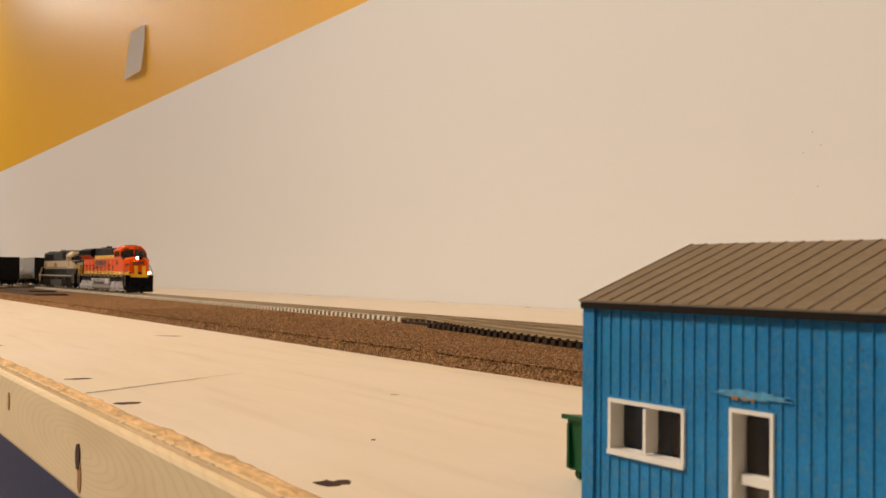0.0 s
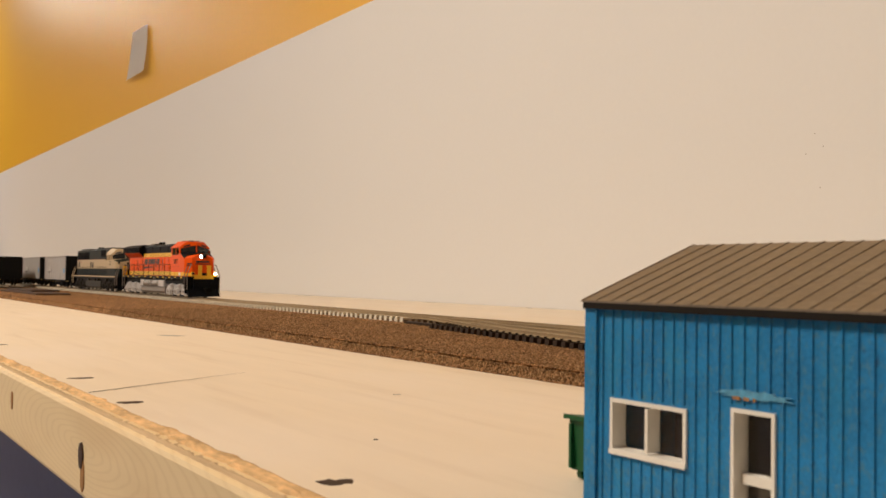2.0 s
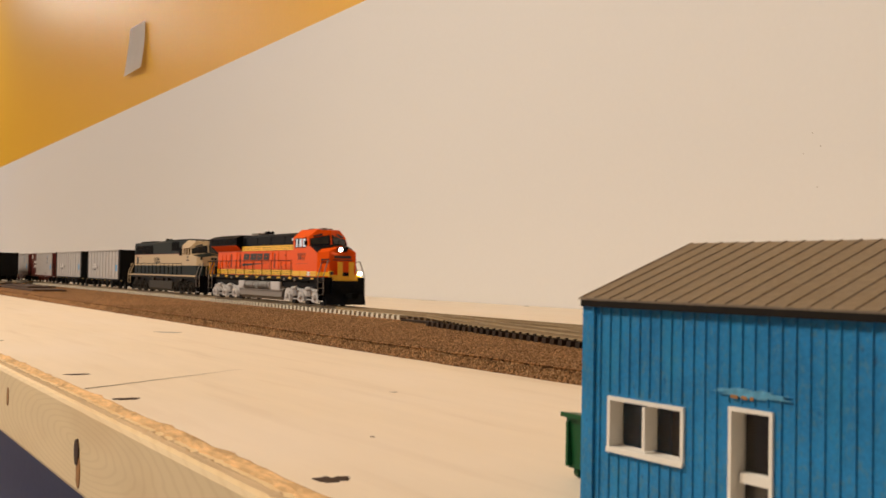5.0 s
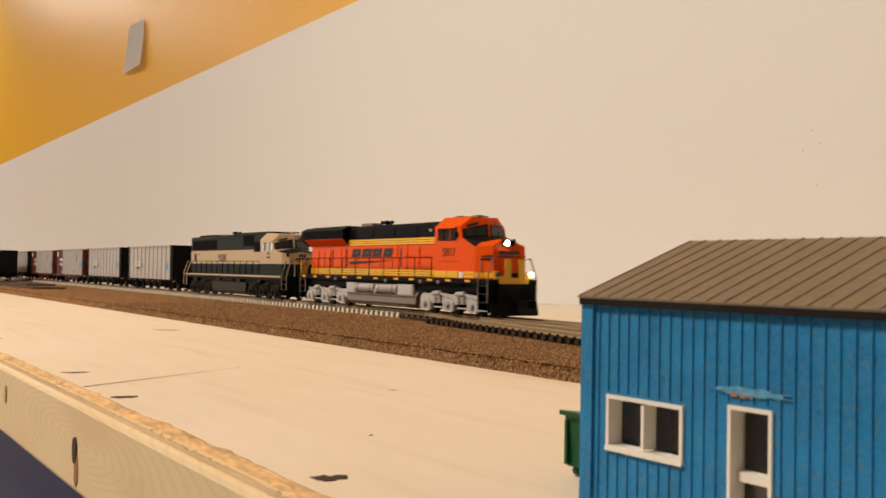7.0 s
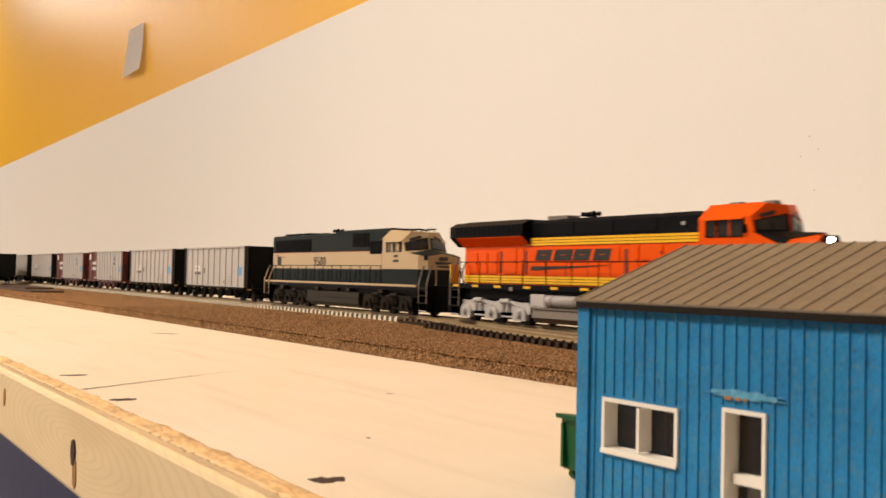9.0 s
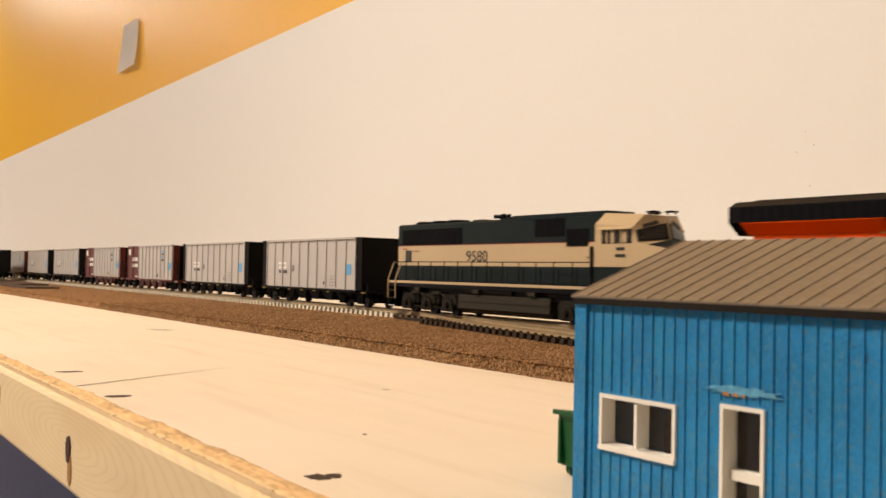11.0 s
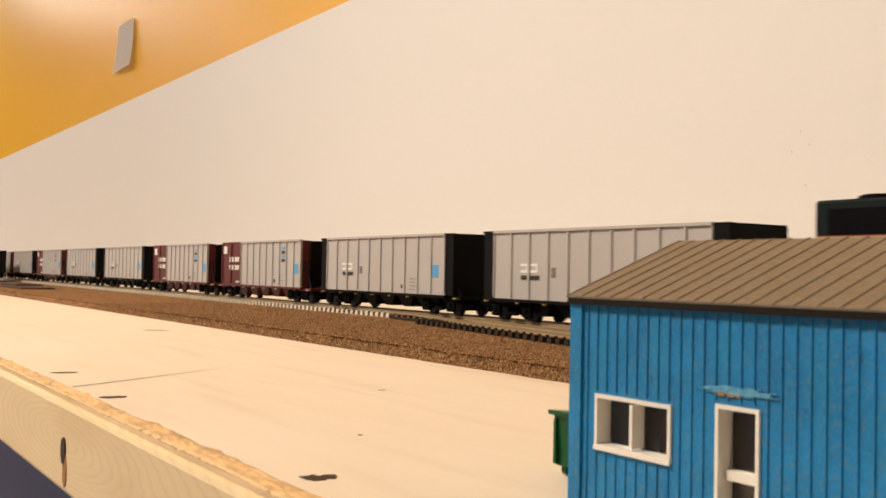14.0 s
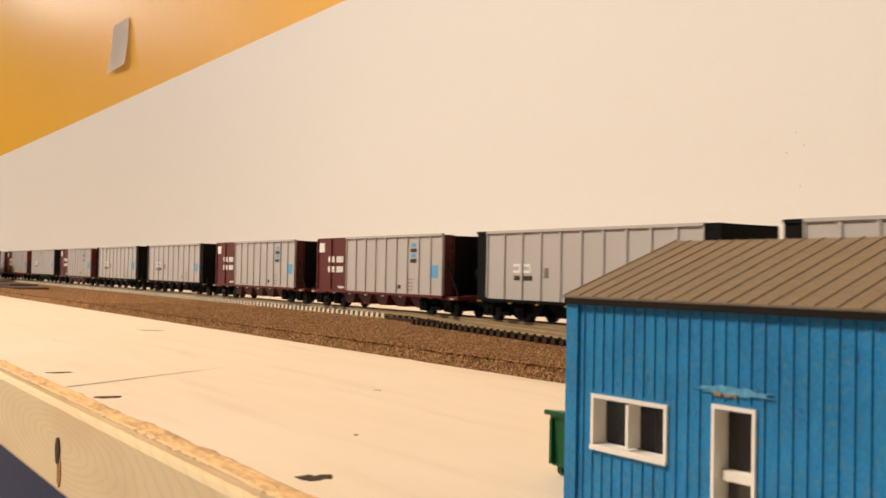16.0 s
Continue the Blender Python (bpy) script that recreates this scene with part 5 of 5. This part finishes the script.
def hopper(red):
    """A coal hopper, its middle at the origin."""
    end = CAR_RED if red else CAR_BLACK
    t = thing("coal_hopper", on_track(0, RAIL_TOP), "grey ribbed coal hopper with oxide red ends" if red else "grey ribbed coal hopper with black ends", "hopper car", "coal hoppers of the train")
    x0, x1 = (-0.0845, 0.0830) if red else (-0.0785, 0.0785)
    zb, zt = 0.0121, 0.0481
    g0 = x0 + 0.0455 if red else x0
    if not red:
        part("end_sheet", B((x1 + 0.0084, x1 + 0.0090, -HALF + 0.0008, HALF - 0.0008, zb, zt + 0.0004)), CAR_BLACK, t, "black end sheet")
    for s in (-1, 1):
        y = s * HALF
        ys = sorted((y, y - s * 0.0008))
        side = part("side", B((g0, x1, *ys, zb, zt)), CAR_GREY, t, "grey side sheet")
        n = 9 if red else 10
        for i in range(n + 1):
            x = g0 + (x1 - g0) * i / n
            part("rib", B((max(x - 0.0008, g0), min(x + 0.0008, x1), *sorted((y, y + s * 0.0009)), zb + 0.0006, zt - 0.0006)), CAR_GREY, side, "vertical side post")
        part("top_chord", B((g0, x1, *sorted((y - s * 0.0008, y + s * 0.0012)), zt - 0.0006, zt + 0.0008)), CAR_GREY, side)
        part("side_sill", B((x0, x1, *sorted((y - s * 0.0012, y + s * 0.0006)), zb - 0.0016, zb)), end, t, "side sill")
        yl = sorted((y + s * 0.0010, y + s * 0.00115))
        if not red:
            es = part("end_panel", B((x1, x1 + 0.0092, *ys, zb, zt + 0.0006)), CAR_BLACK, t, "black end panel")
            part("rib", B((x1 + 0.0076, x1 + 0.0092, *sorted((y, y + s * 0.0007)), zb + 0.0006, zt)), CAR_BLACK, es)
        yf = sorted((y, y + s * 0.0003))
        if red:
            es = part("end_panel", B((x0, g0, *ys, zb, zt + 0.0006)), CAR_RED, t, "oxide red end panel")
            for x in (x0 + 0.0008, x0 + 0.022, g0 - 0.001):
                part("rib", B((x - 0.0008, x + 0.0008, *sorted((y, y + s * 0.0009)), zb + 0.0006, zt)), CAR_RED, es)
            part("lettering_bar", B((x0 + 0.0030, x0 + 0.0110, *yf, zt - 0.0095, zt - 0.0028)), LETTER_WHITE, es, "white square emblem")
            for zz in (0.0315, 0.0245):
                for k, xx in enumerate((x0 + 0.0175, x0 + 0.0305)):
                    for q in range(3):
                        part("lettering_bar", B((xx + q * 0.0034, xx + q * 0.0034 + 0.0027, *yf, zz, zz + 0.0042)), LETTER_WHITE, es)
            for k in range(3):
                part("lettering_bar", B((g0 - 0.012 + k * 0.004, g0 - 0.009 + k * 0.004, *yf, 0.0135, 0.0150)), LETTER_WHITE, es)
            cxl = g0 + 0.0885
            for k in range(4):
                part("emblem_bar", B((cxl - 0.0034 + 0.0010 * (k % 2), cxl + 0.0034 - 0.0010 * (k % 2), *yf, 0.0315 + k * 0.0032, 0.0338 + k * 0.0032)), LETTER_DARK if k % 2 == 0 else LETTER_BLUE, side, "dark round emblem")
        else:
            part("end_panel", B((x0 - 0.0095, x0 - 0.0002, *ys, zb - 0.001, zt + 0.0006)), CAR_BLACK, t, "black end panel")
            part("top_chord", B((x0 - 0.0095, x0 - 0.0002, *sorted((y - s * 0.0008, y + s * 0.0010)), zt - 0.0008, zt + 0.0007)), CAR_BLACK, t)
            for k in range(2):
                xx = x0 + 0.0240 + k * 0.0086
                part("lettering_bar", B((xx, xx + 0.0062, *yf, 0.0262, 0.0276), (xx, xx + 0.0062, *yf, 0.0296, 0.0310), (xx + 0.0048, xx + 0.0062, *yf, 0.0276, 0.0296)), LETTER_WHITE, side, "white emblem strokes")
            part("lettering_bar", B((x0 + 0.0245, x0 + 0.0302, *yf, 0.0225, 0.0248), (x0 + 0.0326, x0 + 0.0400, *yf, 0.0225, 0.0248)), LETTER_DARK, side, "grey lettering bars")
            part("lettering_bar", B((x0 + 0.0500, x0 + 0.0530, *yf, 0.0240, 0.0290)), TANK, side, "grey lettering bar")
        xb = x1 - 0.0143 + (0.002 if red else 0)
        part("blue_label", B((xb, xb + 0.0068, *yf, 0.0225, 0.0300)), LETTER_BLUE, side, "blue square label")
        part("inspection_mark", B((x1 - 0.0515, x1 - 0.0487, *yf, 0.0150, 0.0175)), LETTER_DARK, side, "small dark square mark")
        for k in range(4):
            part("lettering_bar", B((x1 - 0.0410, x1 - 0.0345 + 0.0015 * (k % 2), *yf, 0.0145 + k * 0.0022, 0.0149 + k * 0.0022)), TANK, side)
    # hopper body: sloping end sheets, open top
    for d, xe in ((1, x1), (-1, x0)):
        part("slope_sheet", P([(xe - d * 0.042, 0.0100), (xe - d * 0.014, 0.0330), (xe - d * 0.014, zt), (xe - d * 0.0152, zt), (xe - d * 0.0152, 0.0335), (xe - d * 0.044, 0.0100)], -HALF + 0.0009, HALF - 0.0009, "y"), end, t, "sloping end sheet")
        inset = 0.010 if red else (0.0012 if d > 0 else -0.0085)
        part("end_sheet", B((min(xe - d * inset, xe - d * (inset + 0.001)), max(xe - d * inset, xe - d * (inset + 0.001)), -HALF + 0.0009, HALF - 0.0009, 0.0118, zt)), CAR_BLACK, t, "black end sheet")
        part("end_platform", B((min(xe - d * 0.02, xe + d * 0.0125), max(xe - d * 0.02, xe + d * 0.0125), -0.0150, 0.0150, 0.0095, 0.0118)), end, t, "end platform")
        for s in (-1, 1):
            part("corner_post", B((min(xe - d * 0.0030, xe - d * 0.0001), max(xe - d * 0.0030, xe - d * 0.0001), *sorted((s * 0.0163, s * (0.0110 if red else 0.0140))), 0.0118, zt)), end, t, "corner post")
            lad = [((xe + d * 0.0006, s * 0.0160, 0.0135 + k * 0.0050), (xe + d * 0.0006, s * 0.0105, 0.0135 + k * 0.0050)) for k in range(7)]
            lad += [((xe + d * 0.0006, s * 0.0105, 0.0100), (xe + d * 0.0006, s * 0.0105, zt))]
            part("ladder", R(*lad, r=0.0003, n=5), end, t, "end ladder")
            part("sill_step", B((min(xe + d * 0.007, xe + d * 0.0105), max(xe + d * 0.007, xe + d * 0.0105), *sorted((s * 0.0150, s * 0.0168)), 0.0100, 0.0108)), STEEL if red else BRACKET, t, "small bright grab plate")
        for s in (-1, 1):
            part("end_brace", R(((xe + d * 0.0115, s * 0.0140, 0.0118), (xe - d * 0.002, s * 0.0140, 0.0340)), r=0.0007), CAR_BLACK, t, "diagonal end brace")
        coupler(t, xe + d * 0.0105, d)
        truck(t, *( (xe - 0.030, xe + 0.006) if d > 0 else (xe - 0.006, xe + 0.030) ), BLACK, 2, "black two-axle truck", 0.0052)
    part("brake_gear", R(((x1 + 0.004, 0.006, 0.0250), (x1 + 0.0092, 0.006, 0.0250)), r=0.0040, n=18), CAR_BLACK, t, "round brake wheel")
    # discharge bays
    for i in range(5):
        c = -0.046 + i * 0.023
        bay = part("discharge_bay", P([(c - 0.0115, 0.0121), (c + 0.0115, 0.0121), (c + 0.0075, 0.0036), (c - 0.0005, 0.0036)], -0.0125, 0.0125, "y"), end, t, "sloping discharge chute")
        for s in (-1, 1):
            part("bay_bracket", B((c - 0.0122, c - 0.0104, *sorted((s * 0.0165, s * 0.0179)), 0.0096, 0.0104)), STEEL if red else BRACKET, bay, "small bright bracket")
    part("centre_sill", B((x0 - 0.008, x1 + 0.008, -0.0040, 0.0040, 0.0080, 0.0125)), end, t, "centre sill")
    return t


orange = orange_loco()
green = green_loco()
hoppers = []
base = {True: None, False: None}
for i, red in enumerate((False, False, True, True, False, False, True, False, True, True, False)):
    if base[red] is None:
        h = base[red] = hopper(red)
    else:
        h = copy_thing(base[red], on_track(0, RAIL_TOP))
    hoppers.append((h, -0.667 - 0.2065 * i))

parked = hopper(False)
tagged(parked, "dark hopper with black ends parked on the near siding", "hopper car", "parked cars")
parked.name = "parked_hopper"
parked.matrix_world = pose(-1.905, 0.3015, RAIL_TOP)
siding = thing("siding_track", pose(-2.3, 0.3015, 0), "short siding with rails on cork under the parked hopper", "track")
for s in (-1, 1):
    part("rail", P([(s * 0.0086 + a, RAIL_TOP - 0.0021 + b) for a, b in RP], -0.5, 0.52), RAIL, siding)
lay("tie", tie_mesh("tie", 0.0026, -0.0152, 0.0152, CORK_Z, RAIL_TOP - 0.0021, TIE_BROWN), siding, [-0.48 + 0.0072 * i for i in range(138)])

# front of the train along the track, by the second
TRAIN = [(0.0, -1.2400), (1.0, -1.1235), (2.0, -1.0080), (3.0, -0.8975), (4.0, -0.7870), (6.5, -0.5155), (7.0, -0.4620), (8.0, -0.3530), (9.0, -0.2440), (11.5, 0.0275),
         (12.5, 0.1350), (13.5, 0.2448), (14.5, 0.3520), (15.0, 0.4035), (15.5, 0.4537), (16.0, 0.5035)]


def motions():
    ts, xs = zip(*TRAIN)
    beats = [i / 15 for i in range(241)]
    for ob, off in [(orange, 0.0), (green, -0.294)] + hoppers:
        walk(ob, [(t, on_track(x + off, RAIL_TOP)) for t, x in TRAIN])
        for w in ob.children_recursive:
            if w.name.startswith("wheelset"):
                p = w.location.copy()
                walk(w, [(t, pose(*p, 0, math.degrees((np.interp(t, ts, xs) - xs[0]) / p.z), 0)) for t in beats])


motions()
